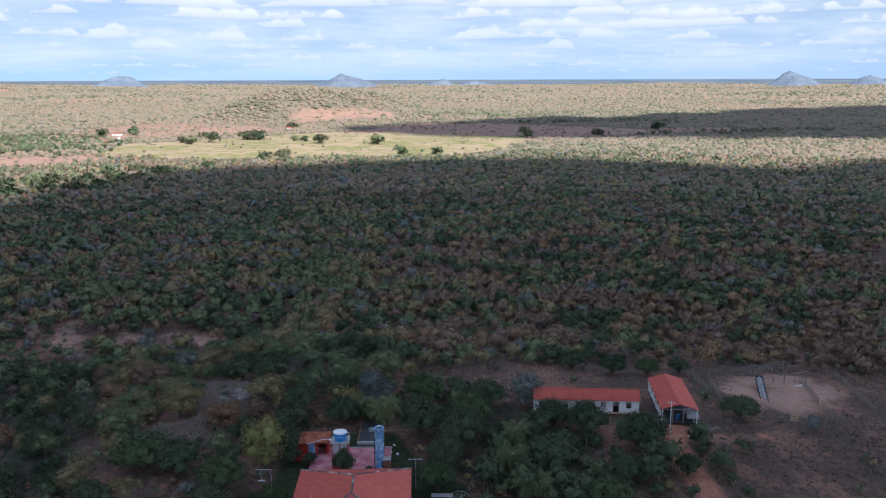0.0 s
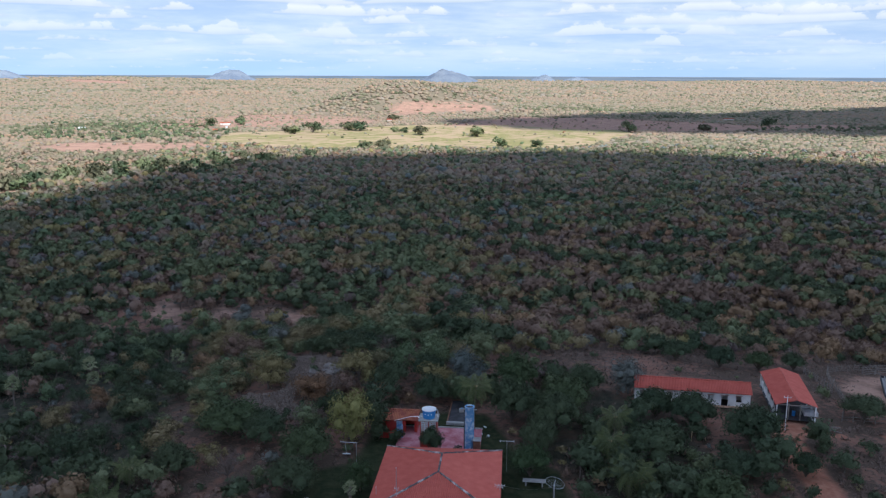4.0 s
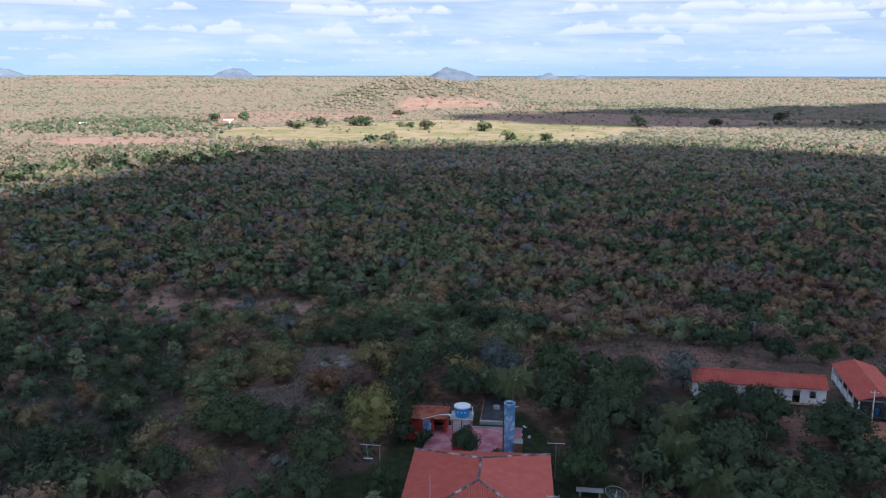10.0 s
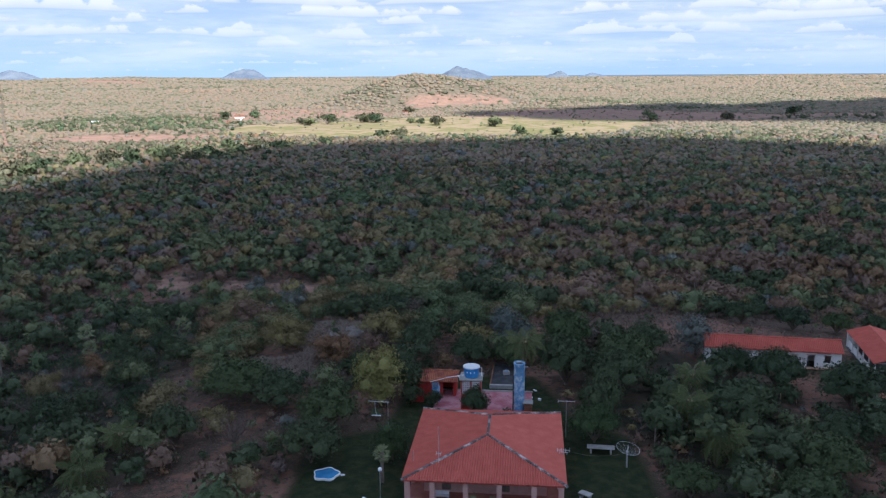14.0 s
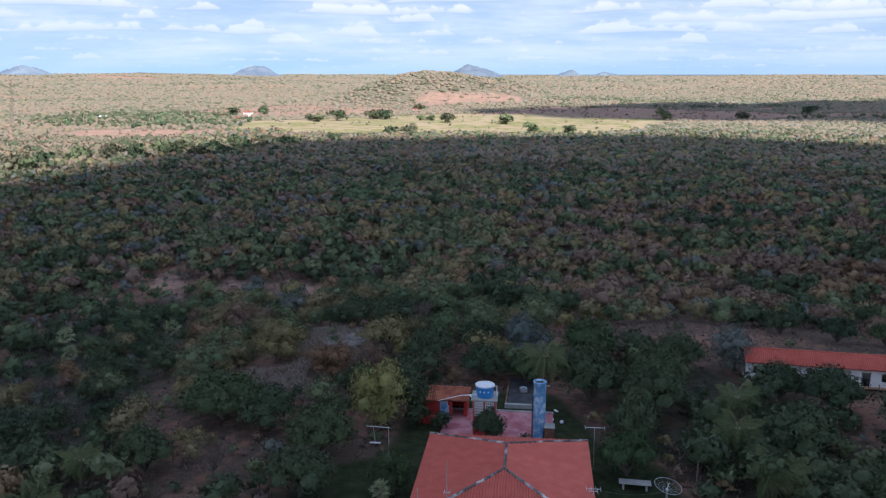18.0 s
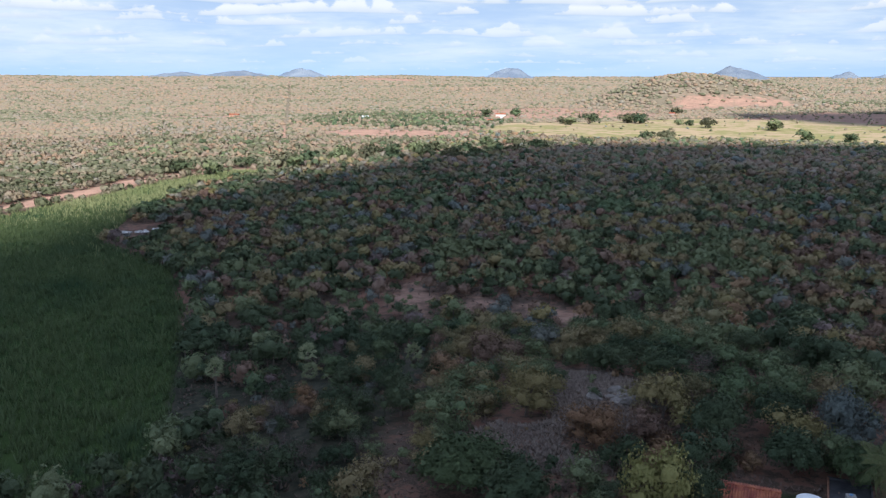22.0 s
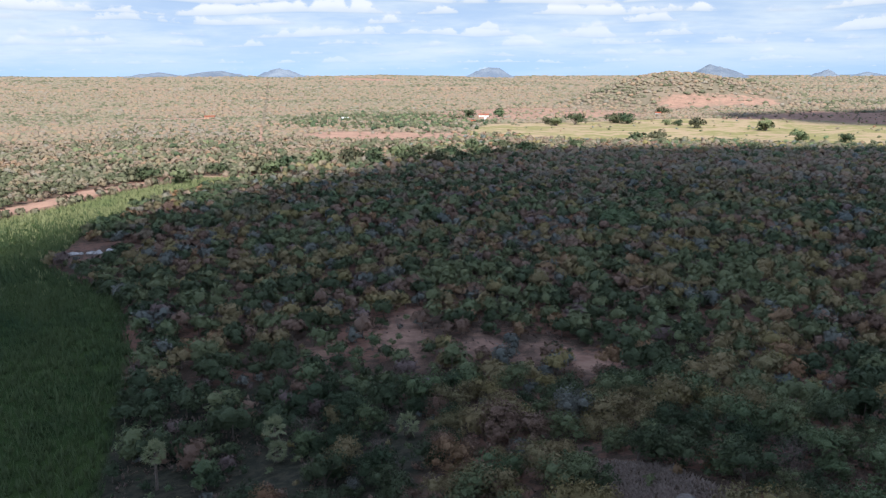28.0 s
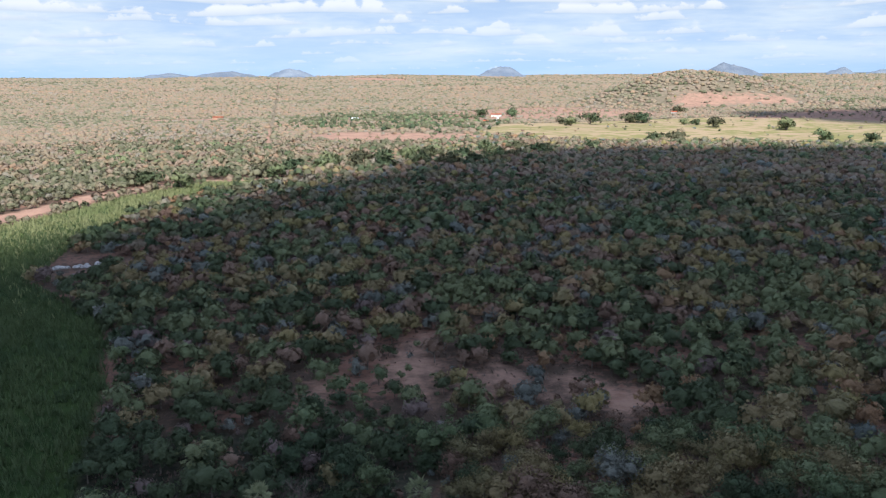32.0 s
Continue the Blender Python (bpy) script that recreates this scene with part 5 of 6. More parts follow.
def make_shed():
    s = thing("open_shed", pose(61.38, 36.21, 0, 0, 0, -11.5), "open farm shed with a red tile roof on white posts", "shed")
    roof_gable(s, 6.7, 16.4, 2.6, 3.6, (TILE_PALE, TILE), along_x=False)
    for x in (-3.1, 3.1):
        for k in range(6):
            part("post", box((0.2, 0.2, 2.6), (x, -8.0 + k * 3.2, 0), 0.02), WHITE_WALL, s)
        part("plate", box((0.16, 16.0, 0.16), (x, 0, 2.48), 0.01), GREY_WOOD, s)
    for x in (-1.2, 0.7):
        part("post", box((0.18, 0.18, 2.9), (x, -8.0, 0), 0.02), GREY_WOOD, s)
    for y in (-8.0, -4.8, -1.6, 1.6, 4.8, 8.0):
        part("tie_beam", box((6.4, 0.16, 0.18), (0, y, 2.55), 0.01), GREY_WOOD, s)
    part("end_wall", wall_panel(6.2, 2.4, []), WHITE_WALL, s).location = (0, 7.9, 0)
    part("feed_wall", wall_panel(13.0, 1.1, []), WHITE_WALL, s).matrix_basis = pose(-2.9, 1.5, 0, 0, 0, 90)
    part("floor", box((6.6, 16.0, 0.12), (0, 0, -0.02), 0), DARK_MUD, s)
    c = thing("farm_trailer", pose(62.6, 29.7, 0.1, 0, 0, -11.5), "grey steel farm trailer parked under the shed roof", "trailer")
    part("bed", box((2.2, 3.4, 0.12), (0, 0, 0.7), 0.02), STEEL, c)
    for x, y, sx, sy in ((-1.08, 0, 0.06, 3.4), (1.08, 0, 0.06, 3.4), (0, -1.68, 2.1, 0.06), (0, 1.68, 2.1, 0.06)):
        part("side_board", box((sx, sy, 0.55), (x, y, 0.82), 0.01), STEEL, c)
    for x in (-1.0, 1.0):
        wheel = part("wheel", rod((x - 0.12, 0.3, 0.38), (x + 0.12, 0.3, 0.38), 0.38, sides=16), DARK_MUD, c, "black rubber wheel")
        part("rim", rod((x - 0.13, 0.3, 0.38), (x + 0.13, 0.3, 0.38), 0.2, sides=12), STEEL, wheel)
    part("drawbar", rod((0, -1.7, 0.72), (0, -2.9, 0.45), 0.06), STEEL, c)
    b = thing("plastic_barrel", pose(60.2, 30.2, 0.1), "blue plastic barrel standing under the shed roof", "barrel")
    part("body", lathe([(0.27, 0), (0.30, 0.2), (0.30, 0.7), (0.27, 0.95)], 16), TANK_BLUE, b)
    part("lid", lathe([(0.26, 0.95), (0.26, 0.99), (0.2, 1.0)], 16), DARK_MUD, b)


def ground_at(x, y):
    return float(height(x, y))


def rail_fence(label, line, gap, tall, rails, gen):
    """Rough posts with rails between them along a line."""
    f = thing("rail_fence", pose(line[0][0], line[0][1], ground_at(*line[0])), label, "fence", "corral fences")
    ox, oy, oz = f.location
    spots = []
    for (ax, ay), (bx, by) in zip(line, line[1:]):
        n = max(1, int(math.hypot(bx - ax, by - ay) / gap))
        spots += [(ax + (bx - ax) * k / n, ay + (by - ay) * k / n) for k in range(n)]
    spots.append(line[-1])
    tops = []
    for x, y in spots:
        h = tall * gen.uniform(0.8, 1.25)
        z = ground_at(x, y) - oz
        dx, dy = gen.uniform(-0.1, 0.1), gen.uniform(-0.1, 0.1)
        part("post", rod((x - ox, y - oy, z - 0.2), (x - ox + dx, y - oy + dy, z + h), 0.09, 0.07, 6), GREY_WOOD, f)
        tops.append((x - ox, y - oy, z))
    for a, b in zip(tops, tops[1:]):
        for k in range(rails):
            h = tall * (k + 0.7) / (rails + 0.3)
            part("rail", rod((a[0], a[1], a[2] + h + gen.uniform(-0.05, 0.05)), (b[0], b[1], b[2] + h + gen.uniform(-0.05, 0.05)), 0.04, 0.03, 5), GREY_WOOD, f)


def gate(m, label):
    g = thing("wooden_gate", m, label, "gate", "corral gates")
    for x in (-1.2, 1.2):
        part("stile", box((0.12, 0.08, 1.4), (x, 0, 0.1), 0.01), PALE_WOOD, g)
    for k in range(4):
        part("board", box((2.5, 0.05, 0.14), (0, -0.05, 0.2 + k * 0.36), 0.01), PALE_WOOD, g)
    part("brace", rod((-1.15, 0.06, 0.2), (1.15, 0.06, 1.4), 0.05, sides=5), PALE_WOOD, g)


def trough(m, n):
    t = thing("feeding_trough", m, "long dark feeding trough on the bare corral ground", "trough")
    part("base", box((1.3, n, 0.4), (0, 0, 0), 0.03), CONCRETE, t)
    for x in (-0.75, 0, 0.75):
        part("side", box((0.14, n, 0.75), (x, 0, 0), 0.02), DARK_MUD if x else CONCRETE, t)
    for y in (-n / 2, n / 2):
        part("end", box((1.6, 0.14, 0.75), (0, y, 0), 0.02), DARK_MUD, t)


def make_corral():
    gen = random.Random(5)
    rail_fence("rough grey post-and-rail fence along the corral", [(68.8, 30.7), (73.3, 38.9), (75.5, 45.8), (77.5, 52.8), (80.6, 62.6), (83, 67)], 1.6, 1.5, 3, gen)
    rail_fence("rough grey post-and-rail fence before the corral", [(68.8, 30.7), (78.7, 31.1), (83, 32.5)], 1.9, 1.2, 2, gen)
    rail_fence("rough grey post-and-rail fence before the corral", [(86.5, 34.0), (94, 33.7), (97.5, 32.4), (112, 36)], 1.9, 1.2, 2, gen)
    rail_fence("rough grey rail fence dividing the corral", [(104.4, 65.6), (100.7, 54.8), (97.5, 46), (95.7, 41.1), (94.2, 34.5)], 1.4, 1.6, 4, gen)
    rail_fence("rough grey rail fence at the back of the corral", [(83, 67), (90, 72), (99, 76.5), (110, 77), (118, 73.6)], 1.6, 1.5, 3, gen)
    rail_fence("rough grey rail fence beyond the corral", [(118, 73.6), (114.6, 62.6), (111.5, 52.5), (108, 42)], 1.5, 1.6, 4, gen)
    rail_fence("short rough rail pen beside the shed", [(72.1, 47.5), (75.2, 48.3), (75.8, 56), (76.2, 63.5)], 1.2, 1.6, 3, gen)
    gate(pose(84.4, 32.4, ground_at(84.4, 32.4), 0, 14, 25), "leaning yellow wooden gate at the corral")
    gate(pose(96.4, 43.2, ground_at(96.4, 43.2), 0, 0, 70), "pale wooden gate in the corral fence")
    trough(pose(87.8, 51.3, ground_at(87.8, 51.3), 0, 0, -22.6), 19.0)
    s = thing("milking_stall", pose(99.0, 67.5, ground_at(99.0, 67.5) - 0.05, 0, 0, 13), "open wooden stall frame with grey rails and a pale beam", "stall")
    for x in (-5.5, -2.7, 0, 2.7, 5.5):
        for y in (-3.5, 4.0):
            part("post", rod((x * 1.15, y, -0.3), (x * 1.15, y, 2.3), 0.13, 0.11, 6), GREY_WOOD, s)
    for y in (-3.5, 4.0):
        for z in (0.5, 1.0, 1.5, 2.1):
            if y > 0 or z > 1.8:
                part("rail", rod((-6.5, y, z), (6.5, y, z), 0.08, 0.07, 5), GREY_WOOD, s)
    part("beam", box((9.5, 0.45, 0.5), (-2.2, -6.6, 0), 0.03), WHITE_WALL, s, "pale concrete beam")
    part("beam", box((6.0, 0.35, 0.3), (-2.5, -10.4, 0), 0.03), CONCRETE, s)
    for k in range(3):
        part("rail", rod((-6.0 + 6 * k, -3.5, 2.15), (-6.0 + 6 * k, 4.0, 2.2), 0.07, 0.06, 5), GREY_WOOD, s)
    w = thing("firewood_pile", pose(63.8, 25.4, ground_at(63.8, 25.4)), "heap of grey firewood and dry branches", "firewood")
    for k in range(26):
        a, l = gen.uniform(0, 3.14), gen.uniform(0.7, 1.5)
        x, y, z = gen.uniform(-1.6, 1.6), gen.uniform(-0.8, 0.8), gen.uniform(0.08, 0.55)
        part("branch", rod((x - l * math.cos(a), y - l * math.sin(a) * 0.6, z), (x + l * math.cos(a), y + l * math.sin(a) * 0.6, z + gen.uniform(-0.1, 0.3)), 0.07, 0.04, 5), GREY_WOOD, w)


make_row()
make_shed()
make_corral()


# ---- far buildings ----
def far_house(name, label, x, y, w, d, tall, turn, wall, roof):
    h = thing(name, pose(x, y, ground_at(x, y) - 0.1, 0, 0, turn), label, "house", "far farm buildings")
    part("wall", wall_panel(w, tall, [(-w * 0.3, -w * 0.3 + 1.0, 0.1, 2.1), (w * 0.1, w * 0.1 + 1.2, 1.0, 2.1)]), wall, h).location = (0, -d / 2, 0)
    part("wall", wall_panel(w, tall, []), wall, h).location = (0, d / 2, 0)
    for s in (-1, 1):
        part("wall", wall_panel(d - 0.3, tall, []), wall, h).matrix_basis = pose(s * (w / 2 - 0.1), 0, 0, 0, 0, 90)
    roof_gable(h, d + 1.0, w + 0.8, tall, tall + 1.3, (roof, roof))


far_house("white_house", "small white house standing alone on the far plain", -470, 1010, 8, 7, 3.6, 20, LID_WHITE, LID_WHITE)
far_house("far_farmhouse", "far low farmhouse with pale walls and a tile roof", -318, 1150, 14, 7, 3.0, 10, WHITE_WALL, TILE_OLD)
far_house("far_farmhouse", "far low red-walled farm building", -293, 1010, 12, 6, 3.0, -5, OCHRE, TILE_OLD)
far_house("far_farmhouse", "far low farmhouse with a reddish roof among trees", -690, 1040, 14, 7, 3.0, 15, OCHRE, TILE_OLD)
far_house("far_farmhouse", "far pale farmhouse below the bare slope", -85, 1275, 8, 5, 2.8, 0, WHITE_WALL, TILE_OLD)
far_house("far_farmhouse", "far farmhouse in the shaded fields", 470, 1300, 16, 7, 3.2, -10, WHITE_WALL, TILE_OLD)
m_ = thing("white_pillar", pose(-283, 1018, ground_at(-283, 1018)), "white masonry water tower pillar by the far farm", "tower")
part("shaft", box((2.2, 2.2, 7.0), (0, 0, 0), 0.1), LID_WHITE, m_)
part("cap", box((3.0, 3.0, 0.6), (0, 0, 7.0), 0.1), LID_WHITE, m_)


# ---- plants near the farm ----
STRAW = foliage("dry_grass", (0.22, 0.165, 0.125), (0.36, 0.28, 0.215), (0.30, 0.225, 0.17), through=0.15, lace=False)
REED = foliage("reed_grass", (0.024, 0.076, 0.034), (0.062, 0.128, 0.044), (0.110, 0.160, 0.050), through=0.3, lace=False)
DRY_TUFT = foliage("brown_grass", (0.135, 0.090, 0.066), (0.235, 0.165, 0.125), (0.20, 0.135, 0.10), through=0.15, lace=False)
PALM = foliage("palm_leaf", (0.05, 0.085, 0.022), (0.14, 0.17, 0.042), (0.14, 0.165, 0.045), 0.42, lace=False)
FAN = foliage("fan_palm_leaf", (0.15, 0.19, 0.075), (0.42, 0.45, 0.21), (0.34, 0.37, 0.18), 0.5, lace=False)
DRY_FAN = foliage("dry_fan_leaf", (0.16, 0.13, 0.10), (0.26, 0.22, 0.17), (0.24, 0.20, 0.15), 0.7, lace=False)
FRESH_LEAF = foliage("leaf_fresh_green", (0.036, 0.072, 0.024), (0.080, 0.138, 0.044), (0.098, 0.140, 0.048))
PATIO_LEAF = foliage("bright_yellow_green_leaf", (0.19, 0.20, 0.04), (0.40, 0.38, 0.07), (0.33, 0.31, 0.07))
LIT_REED = foliage("sunlit_reed_grass", (0.14, 0.20, 0.055), (0.27, 0.34, 0.10), (0.31, 0.33, 0.12), through=0.3, lace=False)
KIND = [("dark green", "dense leaves"), ("green", "leafy crown"), ("olive-green", "thinning crown"), ("yellow-green", "open crown"), ("grey-green", "feathery crown"), ("brown", "drying crown"), ("rust-brown", "dry crown"), ("grey leafless", "bare twigs")]


def lumps_of(gen, n, squat=1.0, full=False):
    """Centres and radii of the lumps of a crown one metre in radius, standing on z = 0."""
    out = []
    for k in range(n):
        if full:
            a, r = k * 2.4 + gen.uniform(-0.3, 0.3), 0.64 * math.sqrt((k + 0.3) / n)
            out.append((math.cos(a) * r, math.sin(a) * r, 0.52 + 0.62 * math.sqrt(1 - (r / 0.70) ** 2) + gen.uniform(-0.10, 0.08), gen.uniform(0.30, 0.42)))
            continue
        a, r = gen.uniform(0, 2 * math.pi), 0.66 * math.sqrt((k + 0.3) / n)
        out.append((math.cos(a + k * 2.4) * r, math.sin(a + k * 2.4) * r, (gen.uniform(0.42, 1.22) - 0.25 * r * r) * squat, gen.uniform(0.30, 0.50)))
    return out


def crown_mesh(lumps, sprays, size, kind_, seed, slim=0.75, body=0.50):
    gen = np.random.default_rng(seed)
    share = np.array([l[3] ** 2 for l in lumps])
    who = gen.choice(len(lumps), sprays, p=share / share.sum())
    arr = np.array(lumps)[who]
    d = gen.normal(size=(sprays, 3))
    d[:, 2] = np.abs(d[:, 2]) * 1.1 - 0.45
    d /= np.linalg.norm(d, axis=1, keepdims=True)
    depth = np.where(gen.uniform(size=sprays) < 0.7, gen.uniform(0.82, 1.18, sprays), gen.uniform(0.5, 0.85, sprays))
    c = arr[:, :3] + d * (arr[:, 3] * depth)[:, None]
    v, f = leaf_quads(c, d + gen.normal(size=d.shape) * 0.8 + (0, 0, 0.08), size * gen.uniform(0.6, 1.4, sprays), slim, gen)
    soft = d * 0.9 + (arr[:, :3] - (0, 0, 0.55)) * 0.7 + gen.normal(size=d.shape) * 0.28 + (0, 0, 0.20)
    soft = np.repeat(soft / np.linalg.norm(soft, axis=1, keepdims=True), 4, axis=0)
    tone = gen.uniform(0.1, 0.9) + 0.2 * (gen.uniform(size=len(lumps))[who] - 0.5)
    if slim > 0.5:
        at = np.array(lumps)
        bv, bf, bn, each = bodies(at[:, :3], at[:, 3] * body, at[:, :3] - (0, 0, 0.55), gen, 8, 4)
        v, f, soft, tone = np.concatenate([v, bv]), np.concatenate([f, bf + len(v)]), np.concatenate([soft, bn]), np.concatenate([tone, np.full(len(bf), 2.0 + tone.mean())])
    return raw_mesh("crown", v, f, [kind_], normals=soft, tone=tone)


def trunk_bm(lumps, bare=False, gen=None):
    """A tapered trunk that forks into a limb for every lump, with a few twigs."""
    bm = rod((0, 0, -0.12), (0.02, 0.01, 0.30), 0.055, 0.042, 6)
    for x, y, z, r in lumps:
        mid = (x * 0.45, y * 0.45, 0.28 + (z - 0.28) * 0.55)
        rod((0.02, 0.01, 0.26), mid, 0.03, 0.02, 5, bm)
        rod(mid, (x, y, z), 0.02, 0.008, 4, bm)
        if bare:
            for k in range(5):
                tip = (x + gen.uniform(-1, 1) * r, y + gen.uniform(-1, 1) * r, z + gen.uniform(-0.1, 1) * r)
                rod((x * 0.8, y * 0.8, z * 0.85), tip, 0.009, 0.004, 3, bm)
    return bm


MADE = {}


def tree(x, y, radius, tall, kind_, form, label="", group="trees of the dry woodland", sprays=1900, size=0.074, lumps=9, turn=0.0, name="tree", leaf=None, sink=0.0, full=False):
    """One tree as a thing with trunk and crown; alike ones share their meshes."""
    m = Matrix.LocRotScale((x, y, ground_at(x, y) - 0.05 - sink * tall), Euler((0, 0, turn)), (radius, radius, tall / 1.55))
    key = (kind_, form, sprays, size, label, name, leaf)
    if key in MADE:
        return copy_thing(MADE[key], m @ Matrix.Diagonal([1 / s for s in MADE[key].scale] + [1]))
    gen = random.Random(form * 31 + kind_)
    ls = lumps_of(gen, lumps, full=full)
    t = new(name)
    t.matrix_world = m
    words = KIND[kind_]
    tagged(t, label or f"{words[0]} dryland tree with {words[1]} over sandy ground", "tree", group)
    part("trunk", trunk_bm(ls, kind_ == 7, gen), BARK, t)
    crown = new("crown", crown_mesh(ls, sprays if kind_ != 7 else sprays // 2, size, leaf or LEAF[kind_], form * 7 + kind_, 0.75 if kind_ != 7 else 0.22, 0.58 if full else 0.42))
    crown.parent = t
    MADE[key] = t
    return t


# trees that stand out round the farm: x, y, radius, height, kind
SPECIAL = [
    (-14.4, 20.6, 4.0, 8.6, 3, "tall yellow-green tree standing beside the patio"),
    (13.1, 7.8, 3.5, 6.2, 1, "round trimmed green tree on the lawn"),
    (31.8, 11.5, 5.6, 8.5, 0, "large dome-shaped dark green tree by the yard"),
    (41.7, 26.0, 4.6, 7.2, 0, "dark green spreading tree before the white stables"),
    (48.8, 19.0, 5.4, 8.0, 0, "broad dark green tree beside the dirt track"),
    (53.0, 8.0, 2.6, 4.6, 0, "small dark green tree beside the dirt track"),
    (26.3, 40.0, 4.2, 7.0, 0, "dark green leafy tree before the grassy clearing"),
    (34.3, 40.5, 4.4, 6.8, 4, "grey-green tree beside the stables"),
    (14.0, 41.0, 5.0, 9.0, 1, "tall green tree with an uneven top"),
    (5.3, 45.0, 4.0, 7.0, 4, "pale grey-green tree behind the yard"),
    (12.0, 27.5, 5.0, 9.0, 0, "tall dark green tree behind the yard"),
    (18.5, 22.5, 4.8, 8.6, 0, "tall dark green tree behind the yard"),
    (21.5, 31.0, 5.2, 8.0, 1, "leafy green tree behind the yard"),
    (15.5, 15.5, 3.6, 6.8, 0, "dark green tree by the lawn"),
    (36.5, 29.5, 3.8, 6.2, 0, "dark green tree before the stables"),
    (-20.4, 2.4, 4.2, 6.8, 0, "leafy dark green tree on the lawn"),
    (-20.0, 11.8, 4.5, 7.0, 1, "leafy green tree at the edge of the lawn"),
    (-33.5, 22.0, 6.0, 7.2, 1, "broad grey-green shrubby tree beside the path"),
    (-27.6, 19.0, 4.4, 6.2, 0, "dark green shrubby tree beside the path"),
    (-32.0, 44.0, 3.9, 6.4, 3, "golden olive tree beside the rocky clearing"),
    (-11.0, 3.2, 2.3, 5.0, 1, "slender green tree beside the house"),
    (73.7, 32.5, 4.6, 5.4, 0, "round green bush at the corral"),
    (37.5, -1.5, 4.6, 6.0, 1, "leafy green tree beside the dirt track"),
    (43.0, 7.5, 4.0, 5.2, 0, "dark green shrubby tree by the track"),
    (32.0, -9.0, 4.4, 5.6, 1, "leafy green shrubby tree by the track"),
    (21.0, -6.0, 3.4, 5.0, 1, "leafy green tree at the edge of the lawn"),
    (8.0, -14.5, 2.6, 4.2, 0, "dark green bush before the veranda"),
    (3.6, -12.6, 2.0, 3.0, 0, "dark green bush before the veranda"),
    (-10.5, 24.5, 3.4, 6.0, 0, "dark green tree over the outhouse roof"),
    (-22.5, 36.5, 3.9, 5.2, 6, "rust-brown drying tree beside the rocky clearing"),
    (-38.0, 8.0, 3.8, 6.4, 0, "dark green tree by the sandy path"),
    (-30.0, 6.0, 2.6, 5.6, 7, "purple-grey leafless tree by the sandy path"),
    (58.0, 62.0, 3.6, 5.6, 0, "dark green tree behind the stables"),
    (66.0, 62.0, 3.4, 5.0, 1, "round green tree behind the shed"),
    (75.0, 66.0, 3.0, 4.6, 0, "dark green tree behind the corral"),
    (50.0, 66.0, 3.4, 5.6, 0, "dark green tree behind the stables"),
    (-2.0, 47.0, 4.0, 6.4, 0, "dark green tree behind the patio"),
    (-9.0, 42.0, 4.2, 6.6, 0, "dark green tree behind the patio"),
    (-1.4, 36.0, 3.8, 6.0, 0, "dark green tree behind the patio"),
    (4.5, 34.5, 3.2, 5.4, 1, "leafy green tree behind the patio"),
]
for n, (x, y, r, h, k, words) in enumerate(SPECIAL):
    tree(x, y, r, h, k, n % 4 + 20, words, "garden and farmyard trees", 4200, 0.062, 17, n * 1.3, leaf=PATIO_LEAF if n == 0 else FRESH_LEAF if k == 1 else None, full=k < 2 and r > 2.5, sink=0.14 if k < 2 and r > 2.5 else 0.0)
tree(-1.3, 13.6, 2.2, 5.2, 0, 40, "round clipped dark green bush on the patio", "garden bushes", 2600, 0.085, 12, name="bush", full=True)
tree(2.6, 13.2, 0.8, 2.2, 0, 41, "small dark green bush on the patio", "garden bushes", 300, 0.22, 5, name="bush")
tree(-9.6, 20.4, 2.1, 4.4, 0, 43, "dark green tree before the outhouse", "garden and farmyard trees", 900, 0.14, 8)
tree(-6.6, 19.2, 1.5, 3.0, 0, 44, "dark green bush before the outhouse", "garden bushes", 600, 0.16, 6, name="bush")
tree(9.3, 13.2, 0.9, 1.5, 0, 42, "small dark bush by the lawn", "garden bushes", 300, 0.22, 5, name="bush")

# big lone trees and the hedge row on the far fields
FIELD = [(-170, 1010, 9.5), (-186, 976, 7), (-128, 1061, 9), (-112, 1058, 9.5), (44, 957, 9), (-61, 752, 7.5), (-76, 737, 7), (61, 783, 7.5), (-27, 966, 8.5), (-49, 1004, 5), (-63, 1016, 5), (-79, 1288, 8), (-156, 619, 7), (250, 1040, 9), (358, 1059, 8), (468, 1116, 9), (-145, 600, 6), (-175, 640, 7), (-335, 1130, 8), (-300, 1165, 8), (-200, 1000, 6), (100, 800, 6), (-250, 452, 7), (-236, 470, 6), (-222, 482, 6.5), (-205, 497, 7), (-190, 512, 6.5), (-176, 530, 6), (-168, 552, 6.5), (-160, 578, 6), (-290, 405, 5), (-262, 420, 5.5), (-148, 632, 6), (-118, 660, 6), (-284, 360, 6), (-276, 428, 7), (-268, 448, 6.5), (-266, 500, 7), (-256, 524, 7.5), (-246, 540, 7), (-232, 552, 7.5), (-216, 556, 8), (-198, 566, 7), (-182, 588, 8), (-318, 372, 6), (-309, 369, 5.5)]
for n, (x, y, r) in enumerate(FIELD):
    tree(x, y, r * 1.3, r * 1.9, 0 if n % 5 else 4, n % 3 + 50, "broad dark green tree standing on the open fields", "lone field trees", 420, 0.2, 7, n * 1.9, leaf=(LEAF[0], LEAF[1], DRY_HAZED_LEAF[0])[n % 3], sink=0.18)


